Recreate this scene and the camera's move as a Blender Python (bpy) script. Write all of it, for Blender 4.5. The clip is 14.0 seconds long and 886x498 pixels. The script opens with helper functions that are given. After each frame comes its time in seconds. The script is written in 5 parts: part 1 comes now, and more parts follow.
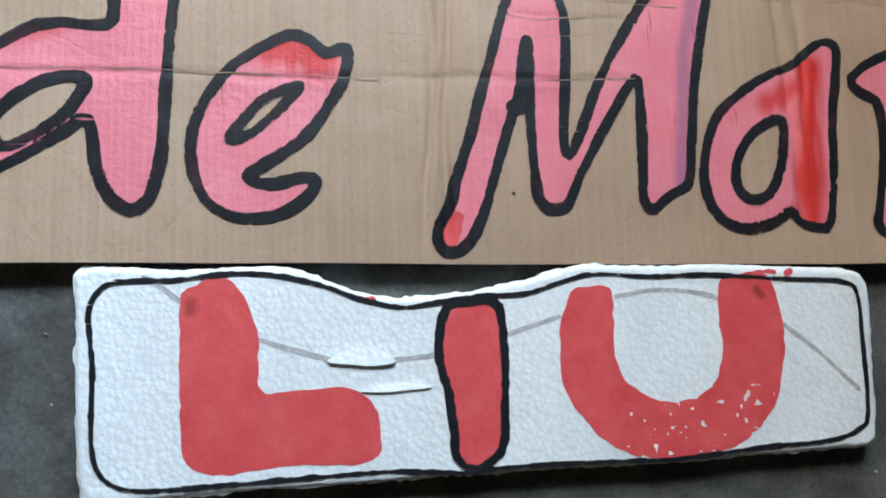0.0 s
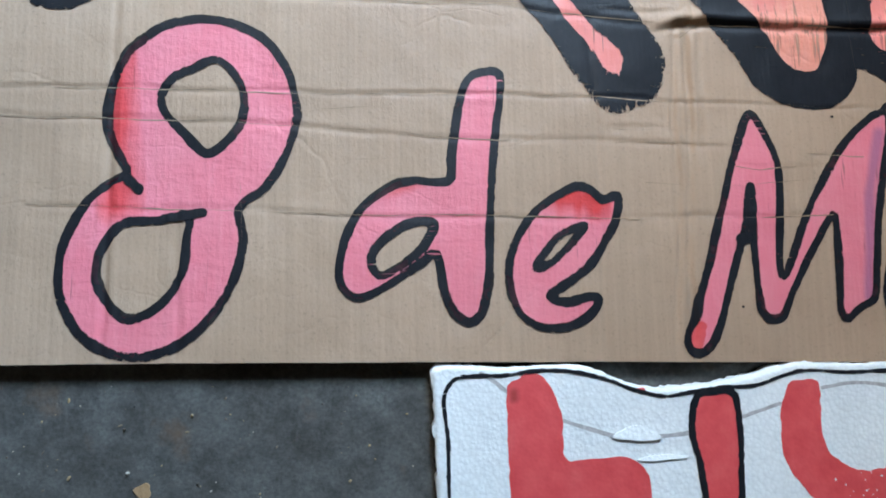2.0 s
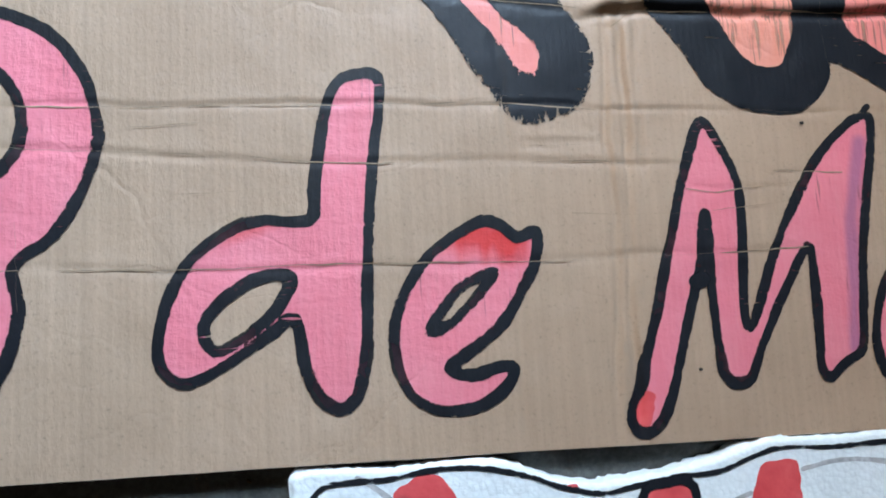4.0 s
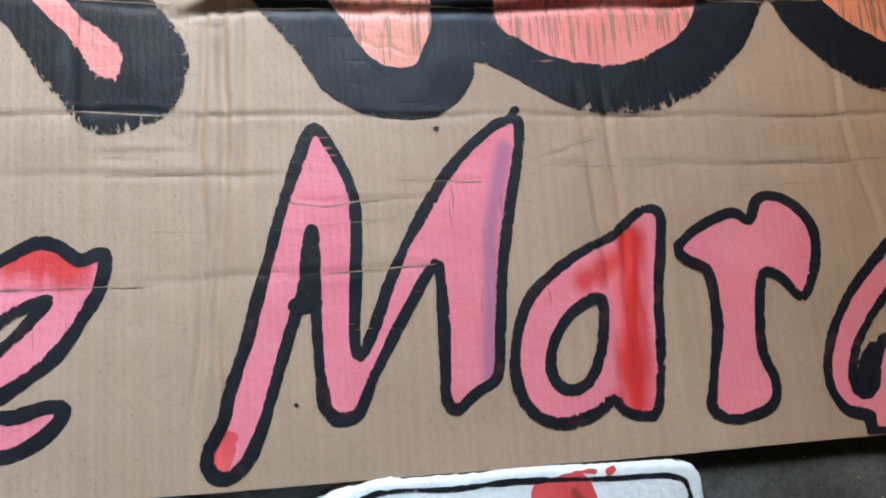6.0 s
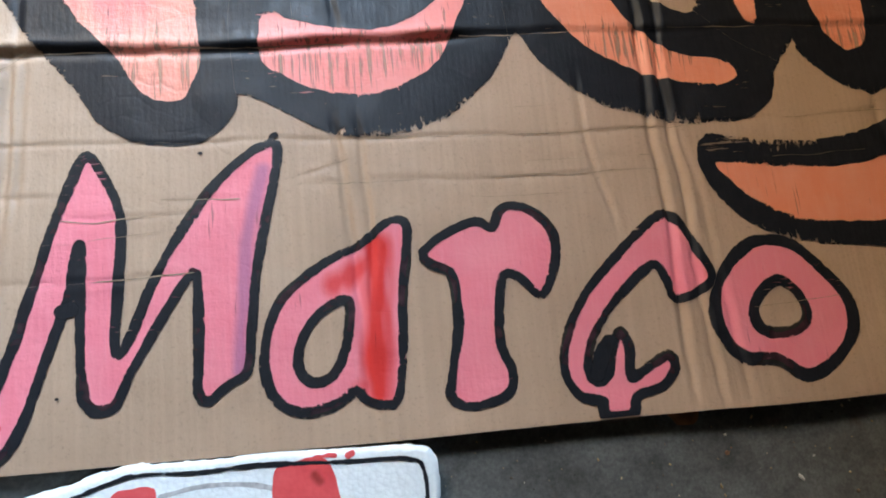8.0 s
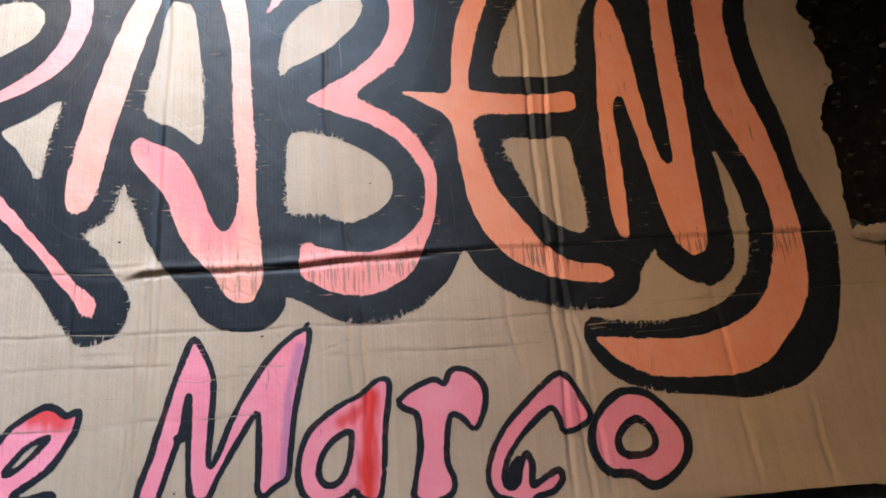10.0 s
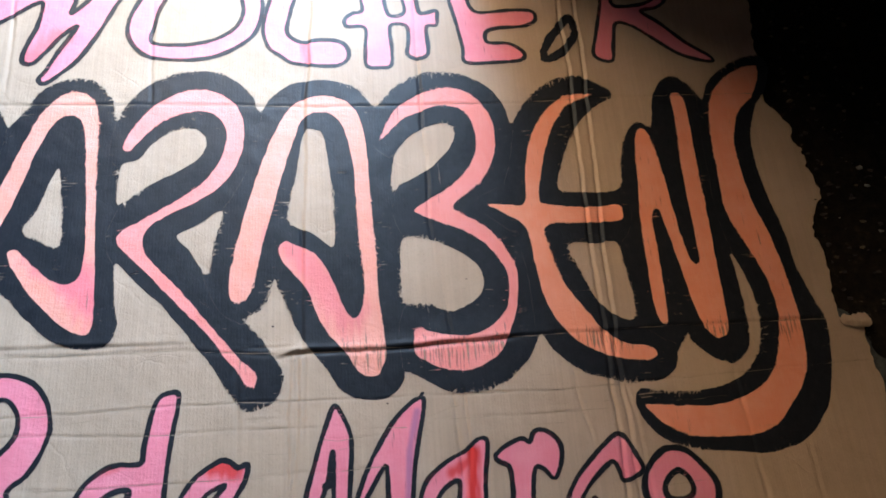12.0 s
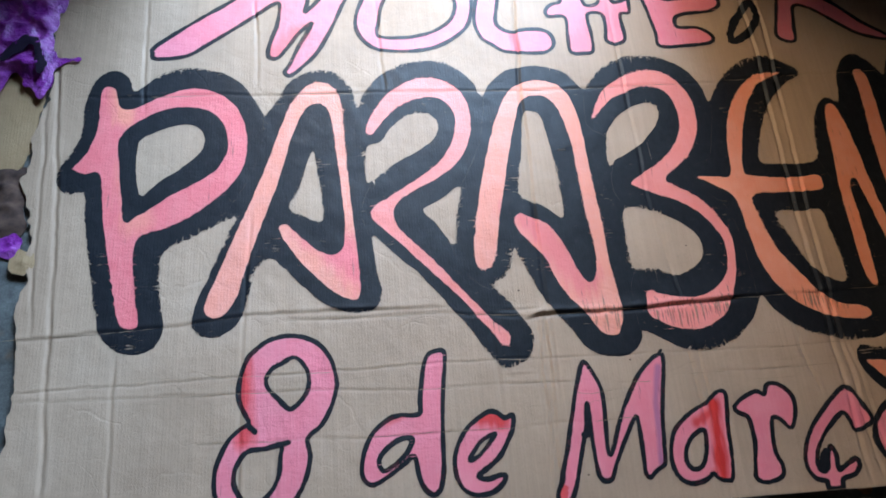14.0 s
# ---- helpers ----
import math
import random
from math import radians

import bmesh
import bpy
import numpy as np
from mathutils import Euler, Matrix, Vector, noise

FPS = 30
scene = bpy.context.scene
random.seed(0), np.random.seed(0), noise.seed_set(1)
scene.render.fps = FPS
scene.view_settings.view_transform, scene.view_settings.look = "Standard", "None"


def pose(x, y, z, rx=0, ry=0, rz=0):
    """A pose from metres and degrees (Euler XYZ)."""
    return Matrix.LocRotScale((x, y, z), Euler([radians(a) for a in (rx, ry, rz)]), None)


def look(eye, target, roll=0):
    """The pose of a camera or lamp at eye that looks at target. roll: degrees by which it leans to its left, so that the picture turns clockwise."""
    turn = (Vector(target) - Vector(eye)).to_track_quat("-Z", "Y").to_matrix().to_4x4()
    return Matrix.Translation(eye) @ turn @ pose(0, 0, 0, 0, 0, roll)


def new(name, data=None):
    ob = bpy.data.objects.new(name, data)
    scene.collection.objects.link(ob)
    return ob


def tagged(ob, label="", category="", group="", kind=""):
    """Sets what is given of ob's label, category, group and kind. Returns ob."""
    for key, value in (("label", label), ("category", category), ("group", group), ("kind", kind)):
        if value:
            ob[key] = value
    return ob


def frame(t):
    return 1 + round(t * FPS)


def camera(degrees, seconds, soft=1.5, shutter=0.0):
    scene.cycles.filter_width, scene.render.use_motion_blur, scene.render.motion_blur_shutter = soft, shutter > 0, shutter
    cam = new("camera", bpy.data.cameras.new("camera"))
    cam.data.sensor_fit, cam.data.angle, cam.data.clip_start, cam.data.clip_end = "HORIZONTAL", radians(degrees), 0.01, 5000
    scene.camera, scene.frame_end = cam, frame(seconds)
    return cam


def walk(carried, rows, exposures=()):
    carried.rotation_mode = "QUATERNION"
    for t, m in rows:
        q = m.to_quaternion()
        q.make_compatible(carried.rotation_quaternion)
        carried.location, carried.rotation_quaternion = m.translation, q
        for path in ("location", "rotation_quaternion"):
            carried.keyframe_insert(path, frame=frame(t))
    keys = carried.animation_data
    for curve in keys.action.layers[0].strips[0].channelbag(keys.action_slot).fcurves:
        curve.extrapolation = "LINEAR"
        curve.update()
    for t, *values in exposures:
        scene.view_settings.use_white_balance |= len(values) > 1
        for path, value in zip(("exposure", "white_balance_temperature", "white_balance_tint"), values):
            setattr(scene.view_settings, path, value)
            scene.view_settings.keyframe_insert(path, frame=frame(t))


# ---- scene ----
# ---------------------------------------------------------------- camera
cam = camera(72.0, 14.0, soft=1.8)
PATH = [
    (0, (-0.022, -0.006, 0.594), (0.252, 0.193, -1.377), 52.2),
    (0.5, (-0.096, 0.02, 0.616), (0.167, 0.268, -1.351), 47.1),
    (1, (-0.185, 0.066, 0.666), (-0.014, 0.306, -1.313), 35.3),
    (1.5, (-0.29, 0.09, 0.708), (-0.109, 0.291, -1.273), 40.9),
    (2, (-0.343, 0.113, 0.763), (-0.132, 0.314, -1.216), 45.4),
    (2.2, (-0.333, 0.121, 0.764), (-0.088, 0.376, -1.204), 44.3),
    (4.3, (-0.153, 0.182, 0.564), (0.152, 0.393, -1.401), 52.3),
    (4.5, (-0.095, 0.161, 0.555), (0.213, 0.412, -1.405), 47.9),
    (5, (0.038, 0.188, 0.564), (0.381, 0.452, -1.389), 49.1),
    (5.5, (0.135, 0.19, 0.563), (0.47, 0.427, -1.395), 50.3),
    (6, (0.189, 0.169, 0.587), (0.499, 0.424, -1.373), 46.8),
    (6.5, (0.261, 0.153, 0.597), (0.603, 0.432, -1.354), 47.2),
    (7, (0.321, 0.135, 0.614), (0.703, 0.412, -1.33), 49.0),
    (7.5, (0.381, 0.118, 0.643), (0.778, 0.429, -1.292), 46.1),
    (7.7, (0.409, 0.11, 0.66), (0.77, 0.437, -1.279), 42.3),
    (9.8, (0.52, 0.195, 1.099), (0.718, 0.683, -0.831), 18.3),
    (10, (0.502, 0.218, 1.155), (0.719, 0.715, -0.77), 19.7),
    (10.5, (0.427, 0.256, 1.28), (0.613, 0.807, -0.633), 14.5),
    (11, (0.323, 0.241, 1.317), (0.514, 0.777, -0.6), 14.6),
    (11.5, (0.227, 0.265, 1.387), (0.466, 0.811, -0.522), 21.2),
    (12, (0.218, 0.282, 1.47), (0.508, 0.872, -0.418), 23.0),
    (12.5, (0.162, 0.269, 1.552), (0.394, 0.896, -0.333), 18.8),
    (13, (0.008, 0.24, 1.554), (0.191, 0.874, -0.334), 17.4),
    (13.5, (-0.207, 0.177, 1.532), (-0.002, 0.86, -0.337), 17.1),
    (14, (-0.333, 0.195, 1.492), (-0.116, 0.816, -0.397), 15.3),
]

EXPOSURES = [(0.0, -0.10, 7350, 10), (2.0, -0.24, 7000, 10), (5.0, -0.06, 6900, 10), (7.7, 0.22, 6750, 10), (10.0, 0.18, 6600, 10), (12.0, -0.12, 6450, 10), (14.0, -0.46, 6450, 10)]
walk(cam, [(t, look(eye, target, roll)) for t, eye, target, roll in PATH], EXPOSURES)

# ---------------------------------------------------------------- light
FLOOR = -0.018
world = bpy.data.worlds.new("world")
world.use_nodes = True
scene.world = world
wn = world.node_tree
sky = wn.nodes.new("ShaderNodeTexSky")
sky.sky_type, sky.sun_disc = "NISHITA", False
sky.sun_elevation, sky.sun_rotation = radians(50), radians(20)
wn.links.new(sky.outputs[0], wn.nodes["Background"].inputs[0])
wn.nodes["Background"].inputs[1].default_value = 0.05


def area(name, place, target, w, h, power, color):
    data = bpy.data.lights.new(name, "AREA")
    data.shape, data.size, data.size_y, data.energy, data.color = "RECTANGLE", w, h, power, color
    ob = new(name, data)
    ob.matrix_world = look(place, target)
    return ob


# daylight: sky beyond the doorway, an added warm lamp, a weak side fill
# assumed warm source, added so the right of the sheet turns ochre
area("added_warm_far_lamp", (-1.60, 3.9, 2.75), (0.20, 0.7, 0.0), 2.4, 1.5, 235, (1.0, 0.80, 0.55))
area("daylight_open_sky", (1.00, 3.9, 2.75), (0.10, 0.7, 0.0), 2.5, 1.5, 890, (0.475, 0.70, 1.0))
# fill lamp added inside the solid west wall, no opening behind it
area("added_side_fill", (-2.52, -0.9, 1.3), (-0.2, 0.2, 0.0), 1.6, 1.4, 4, (1.0, 0.85, 0.68))


# ---------------------------------------------------------------- materials
def material(name, color, rough=0.6, metal=0.0, spec=0.5):
    m = bpy.data.materials.new(name)
    m.use_nodes = True
    b = m.node_tree.nodes["Principled BSDF"]
    b.inputs["Base Color"].default_value = (*color, 1)
    b.inputs["Roughness"].default_value = rough
    b.inputs["Metallic"].default_value = metal
    b.inputs["Specular IOR Level"].default_value = spec
    return m, m.node_tree, b


def coords(nt, sx=1.0, sy=1.0, sz=1.0, rot=0.0):
    g = nt.nodes.new("ShaderNodeNewGeometry")
    mp = nt.nodes.new("ShaderNodeMapping")
    mp.inputs["Scale"].default_value = (sx, sy, sz)
    mp.inputs["Rotation"].default_value = (0, 0, rot)
    nt.links.new(g.outputs["Position"], mp.inputs[0])
    return mp.outputs[0]


def noise_tex(nt, vec, scale, detail=4.0, rough=0.6):
    n = nt.nodes.new("ShaderNodeTexNoise")
    n.inputs["Scale"].default_value, n.inputs["Detail"].default_value = scale, detail
    n.inputs["Roughness"].default_value = rough
    nt.links.new(vec, n.inputs["Vector"])
    return n.outputs[0]


def ramp(nt, fac, stops):
    r = nt.nodes.new("ShaderNodeValToRGB")
    while len(r.color_ramp.elements) < len(stops):
        r.color_ramp.elements.new(0.5)
    for e, (p, c) in zip(r.color_ramp.elements, stops):
        e.position, e.color = p, (*c, 1) if len(c) == 3 else c
    nt.links.new(fac, r.inputs[0])
    return r.outputs[0]


def grey(v):
    return (v, v, v)


def mix(nt, a, b, fac, mode="MIX"):
    m = nt.nodes.new("ShaderNodeMix")
    m.data_type, m.blend_type = "RGBA", mode
    for sock, v in ((m.inputs[6], a), (m.inputs[7], b), (m.inputs[0], fac)):
        if isinstance(v, (tuple, float, int)):
            sock.default_value = (*v, 1) if isinstance(v, tuple) else v
        else:
            nt.links.new(v, sock)
    return m.outputs[2]


def math_node(nt, op, a, b):
    m = nt.nodes.new("ShaderNodeMath")
    m.operation = op
    for sock, v in ((m.inputs[0], a), (m.inputs[1], b)):
        if isinstance(v, (float, int)):
            sock.default_value = v
        else:
            nt.links.new(v, sock)
    return m.outputs[0]


def bump(nt, bsdf, height, strength, dist):
    b = nt.nodes.new("ShaderNodeBump")
    b.inputs["Strength"].default_value, b.inputs["Distance"].default_value = strength, dist
    nt.links.new(height, b.inputs["Height"])
    nt.links.new(b.outputs[0], bsdf.inputs["Normal"])


def board_relief(nt):
    """Relief that the paper has and the paint takes over: flutes running up the sheet, dents and fine crumple."""
    w = nt.nodes.new("ShaderNodeTexWave")
    w.wave_type, w.bands_direction = "BANDS", "X"
    w.inputs["Scale"].default_value = 42
    w.inputs["Distortion"].default_value, w.inputs["Detail"].default_value = 1.2, 1.0
    w.inputs["Detail Scale"].default_value = 0.15
    nt.links.new(coords(nt, 1, 0.25), w.inputs["Vector"])
    dents = noise_tex(nt, coords(nt), 22, 5, 0.55)
    fibre = noise_tex(nt, coords(nt, 1, 0.45), 420, 3, 0.6)
    h = math_node(nt, "MULTIPLY", w.outputs["Fac"], 0.05)
    h = math_node(nt, "ADD", h, math_node(nt, "MULTIPLY", dents, 1.0))
    for scale, deep, sx in ((7.0, 0.22, 1.0), (15.0, 0.12, 0.55)):
        v = nt.nodes.new("ShaderNodeTexVoronoi")
        v.feature = "DISTANCE_TO_EDGE"
        v.inputs["Scale"].default_value = scale
        warp = nt.nodes.new("ShaderNodeVectorMath")
        warp.operation = "MULTIPLY_ADD"
        tone = nt.nodes.new("ShaderNodeTexNoise")
        tone.inputs["Scale"].default_value, tone.inputs["Detail"].default_value = 9.0, 3.0
        nt.links.new(coords(nt), tone.inputs["Vector"])
        nt.links.new(tone.outputs["Color"], warp.inputs[0])
        warp.inputs[1].default_value = (0.10, 0.10, 0.0)
        nt.links.new(coords(nt, sx, 1), warp.inputs[2])
        nt.links.new(warp.outputs[0], v.inputs["Vector"])
        where = ramp(nt, noise_tex(nt, coords(nt), 4.0 + scale * 0.2, 2), [(0.48, grey(0)), (0.62, grey(1))])
        crease = ramp(nt, v.outputs["Distance"], [(0.0, grey(1)), (0.035, grey(0))])
        h = math_node(nt, "SUBTRACT", h, math_node(nt, "MULTIPLY", math_node(nt, "MULTIPLY", crease, where), deep))
    return math_node(nt, "ADD", h, math_node(nt, "MULTIPLY", fibre, 0.22))


def make_cardboard(name, base, dark, light):
    m, nt, b = material(name, base, 0.58, spec=0.42)
    blot = ramp(nt, noise_tex(nt, coords(nt), 3.2, 6, 0.6), [(0.32, dark), (0.55, base), (0.75, light)])
    flute = ramp(nt, noise_tex(nt, coords(nt, 1, 0.02), 120, 2, 0.5), [(0.3, grey(0.94)), (0.7, grey(1.04))])
    specks = ramp(nt, noise_tex(nt, coords(nt), 260, 3, 0.7), [(0.27, grey(0.72)), (0.40, grey(1.0)), (0.75, grey(1.04))])
    c = mix(nt, mix(nt, blot, flute, 1.0, "MULTIPLY"), specks, 1.0, "MULTIPLY")
    nt.links.new(c, b.inputs["Base Color"])
    bump(nt, b, board_relief(nt), 0.55, 0.004)
    return m


CARD = make_cardboard("kraft_cardboard", (0.44, 0.302, 0.207), (0.382, 0.258, 0.174), (0.478, 0.340, 0.244))
CARD_OLD = make_cardboard("worn_cardboard", (0.40, 0.26, 0.14), (0.30, 0.19, 0.10), (0.46, 0.31, 0.18))
# brown of worn creases, dark enough to double as their shadow line
CARD_EDGE, _nt, _b = material("cardboard_fold", (0.30, 0.215, 0.14), 0.75)
_c = ramp(_nt, noise_tex(_nt, coords(_nt), 90, 3), [(0.3, (0.20, 0.14, 0.09)), (0.7, (0.40, 0.29, 0.19))])
_nt.links.new(_c, _b.inputs["Base Color"])


def attribute(nt, name):
    a = nt.nodes.new("ShaderNodeAttribute")
    a.attribute_name = name
    return a.outputs["Fac"]


def see_through(nt, b, cover):
    """Let what lies under a coat show where the brush left none."""
    bare = nt.nodes.new("ShaderNodeBsdfTransparent")
    m = nt.nodes.new("ShaderNodeMixShader")
    nt.links.new(cover, m.inputs[0])
    nt.links.new(bare.outputs[0], m.inputs[1])
    nt.links.new(b.outputs[0], m.inputs[2])
    nt.links.new(m.outputs[0], nt.nodes["Material Output"].inputs["Surface"])


def bristles(nt, turn):
    """Streaks left by bristles, across the edge of the stroke."""
    along = noise_tex(nt, coords(nt, 1, 0.10), 150, 5, 0.75)
    across = noise_tex(nt, coords(nt, 0.10, 1), 150, 5, 0.75)
    return mix(nt, along, across, turn)


def make_paint(name, base, red, pale, streak=0.5, rough=0.5):
    """Brushed poster paint. The attribute 'wash' says where a second, stronger colour was brushed in, 'thin' where the coat is thin."""
    m, nt, b = material(name, base, rough, spec=0.42)
    brush = noise_tex(nt, coords(nt, 1, 0.12, 1, 0.25), 150, 3, 0.6)
    cloud = noise_tex(nt, coords(nt), 14, 4, 0.6)
    c = mix(nt, base, pale, math_node(nt, "MULTIPLY", ramp(nt, cloud, [(0.4, grey(0)), (0.7, grey(1))]), streak))
    c = mix(nt, c, pale, math_node(nt, "MULTIPLY", ramp(nt, brush, [(0.5, grey(0)), (0.72, grey(1))]), streak * 0.7))
    c = mix(nt, c, red, attribute(nt, "wash"))
    nt.links.new(c, b.inputs["Base Color"])
    ripple = noise_tex(nt, coords(nt, 0.45, 1), 115, 3, 0.6)
    h = math_node(nt, "ADD", board_relief(nt), math_node(nt, "MULTIPLY", brush, 0.2))
    bump(nt, b, math_node(nt, "ADD", h, math_node(nt, "MULTIPLY", ripple, 0.50)), 0.5, 0.004)
    streaks = noise_tex(nt, coords(nt, 1, 0.05), 170, 3, 0.65)
    bare = math_node(nt, "ADD", streaks, math_node(nt, "MULTIPLY", attribute(nt, "thin"), 0.24))
    see_through(nt, b, ramp(nt, bare, [(0.67, grey(1)), (0.77, grey(0.30))]))
    return m


PINK = make_paint("pink_paint", (0.78, 0.205, 0.25), (0.66, 0.035, 0.03), (0.81, 0.28, 0.32))
PINK_VIOLET = make_paint("pink_paint_violet", (0.78, 0.205, 0.25), (0.36, 0.13, 0.24), (0.81, 0.28, 0.32))
ROSE = make_paint("rose_paint", (0.76, 0.165, 0.175), (0.84, 0.30, 0.19), (0.82, 0.26, 0.25))
PEACH = make_paint("peach_paint", (0.80, 0.29, 0.205), (0.76, 0.16, 0.18), (0.78, 0.34, 0.27), 0.6)
ORANGE = make_paint("orange_paint", (0.80, 0.265, 0.150), (0.80, 0.20, 0.14), (0.82, 0.35, 0.24), 0.6)
CORAL = make_paint("coral_paint", (0.80, 0.235, 0.20), (0.70, 0.05, 0.04), (0.83, 0.30, 0.27))


def make_black(name, rough):
    """Brushed black. 'inset': how far inside the stroke; 'dry': how dry the brush ran; 'turn': which way it was drawn."""
    m, nt, b = material(name, (0.012, 0.013, 0.015), rough, spec=0.3)
    brush = noise_tex(nt, coords(nt, 1, 0.2), 180, 3)
    c = ramp(nt, noise_tex(nt, coords(nt), 40, 5, 0.65), [(0.35, (0.008, 0.009, 0.012)), (0.62, (0.012, 0.013, 0.017)), (0.78, (0.028, 0.027, 0.029))])
    nt.links.new(c, b.inputs["Base Color"])
    nt.links.new(ramp(nt, brush, [(0.3, grey(rough - 0.06)), (0.7, grey(rough + 0.14))]), b.inputs["Roughness"])
    bump(nt, b, math_node(nt, "ADD", board_relief(nt), math_node(nt, "MULTIPLY", brush, 0.3)), 0.35, 0.004)
    dry = attribute(nt, "dry")
    hair = bristles(nt, attribute(nt, "turn"))
    reach = math_node(nt, "MULTIPLY", ramp(nt, hair, [(0.46, grey(0)), (0.56, grey(0.25)), (0.68, grey(1))]), 0.024)
    reach = math_node(nt, "ADD", reach, math_node(nt, "MULTIPLY", noise_tex(nt, coords(nt), 330, 3, 0.7), 0.004))
    left = math_node(nt, "SUBTRACT", attribute(nt, "inset"), math_node(nt, "MULTIPLY", reach, dry))
    cover = math_node(nt, "MULTIPLY", left, 1400.0)
    cover = math_node(nt, "MINIMUM", math_node(nt, "MAXIMUM", cover, 0.0), 1.0)
    # specks of paint that the dry bristles still left
    specks = ramp(nt, noise_tex(nt, coords(nt, 1, 0.55), 170, 4, 0.7), [(0.50, grey(0)), (0.54, grey(1))])
    cover = math_node(nt, "MAXIMUM", cover, specks)
    # scuffs where the coat broke over the ridges of the board
    scuff = math_node(nt, "MULTIPLY", noise_tex(nt, coords(nt, 0.10, 1), 240, 3, 0.65), noise_tex(nt, coords(nt), 9, 3, 0.6))
    cover = math_node(nt, "MULTIPLY", cover, ramp(nt, scuff, [(0.395, grey(1)), (0.43, grey(0.15))]))
    weak = ramp(nt, noise_tex(nt, coords(nt), 13, 3, 0.6), [(0.50, grey(1)), (0.68, grey(0.80))])
    faint = math_node(nt, "MAXIMUM", weak, attribute(nt, "solid"))
    see_through(nt, b, math_node(nt, "MULTIPLY", cover, faint))
    return m


BLACK = make_black("black_paint", 0.48)

# expanded polystyrene: pressed beads
FOAM, _nt, _b = material("expanded_polystyrene", (0.82, 0.83, 0.83), 0.55)
_v = _nt.nodes.new("ShaderNodeTexVoronoi")
_v.inputs["Scale"].default_value = 170
_nt.links.new(coords(_nt), _v.inputs["Vector"])
_tone = ramp(_nt, noise_tex(_nt, coords(_nt), 9, 5), [(0.3, (0.74, 0.79, 0.80)), (0.6, (0.82, 0.865, 0.87))])
_joint = ramp(_nt, _v.outputs["Distance"], [(0.30, grey(1.0)), (0.8, grey(0.93))])
_nt.links.new(mix(_nt, _tone, _joint, 1.0, "MULTIPLY"), _b.inputs["Base Color"])
_lump = noise_tex(_nt, coords(_nt), 110, 3)
_h = math_node(_nt, "ADD", math_node(_nt, "MULTIPLY", _v.outputs["Distance"], -1.0), math_node(_nt, "MULTIPLY", _lump, 1.6))
bump(_nt, _b, _h, 0.5, 0.0012)

RED, _nt, _b = material("red_paint", (0.62, 0.07, 0.075), 0.5)
_c = ramp(_nt, noise_tex(_nt, coords(_nt), 26, 5), [(0.3, (0.66, 0.065, 0.07)), (0.55, (0.74, 0.095, 0.10)), (0.75, (0.78, 0.13, 0.13))])
_v = _nt.nodes.new("ShaderNodeTexVoronoi")
_v.inputs["Scale"].default_value = 170
_nt.links.new(coords(_nt), _v.inputs["Vector"])
_w = _nt.nodes.new("ShaderNodeAttribute")
_w.attribute_name = "wash"
_nt.links.new(mix(_nt, _c, (0.25, 0.02, 0.015), _w.outputs["Fac"]), _b.inputs["Base Color"])
bump(_nt, _b, math_node(_nt, "MULTIPLY", _v.outputs["Distance"], -1.0), 0.2, 0.0012)

PENCIL, _nt, _b = material("grey_marker", (0.42, 0.42, 0.42), 0.6)
_c = ramp(_nt, noise_tex(_nt, coords(_nt), 160, 3), [(0.3, grey(0.32)), (0.7, grey(0.56))])
_nt.links.new(_c, _b.inputs["Base Color"])

CONCRETE, _nt, _b = material("stained_concrete", (0.10, 0.10, 0.095), 0.6, spec=0.45)
_c1 = ramp(_nt, noise_tex(_nt, coords(_nt), 7, 9, 0.70), [(0.30, (0.045, 0.043, 0.038)), (0.48, (0.082, 0.083, 0.078)), (0.70, (0.130, 0.136, 0.130))])
_c2 = ramp(_nt, noise_tex(_nt, coords(_nt), 22, 8, 0.75), [(0.34, grey(0.6)), (0.50, grey(1.0)), (0.68, grey(1.35))])
_c3 = ramp(_nt, noise_tex(_nt, coords(_nt), 210, 3, 0.7), [(0.30, grey(0.72)), (0.52, grey(1.0)), (0.75, grey(1.3))])
_c = mix(_nt, mix(_nt, _c1, _c2, 1.0, "MULTIPLY"), _c3, 1.0, "MULTIPLY")
_rust = ramp(_nt, noise_tex(_nt, coords(_nt, 1, 1, 1, 1.0), 11, 5, 0.6), [(0.62, grey(0)), (0.76, grey(0.5))])
_nt.links.new(mix(_nt, _c, (0.16, 0.085, 0.04), _rust), _b.inputs["Base Color"])
bump(_nt, _b, math_node(_nt, "ADD", noise_tex(_nt, coords(_nt), 60, 6, 0.7), math_node(_nt, "MULTIPLY", noise_tex(_nt, coords(_nt), 6, 3), 2.0)), 0.4, 0.004)

# kept dark so the unseen walls bounce little light
PLASTER, _nt, _b = material("dark_plaster", (0.22, 0.20, 0.17), 0.85)
_c = ramp(_nt, noise_tex(_nt, coords(_nt), 2.5, 6), [(0.3, (0.12, 0.11, 0.09)), (0.7, (0.27, 0.25, 0.22))])
_nt.links.new(_c, _b.inputs["Base Color"])

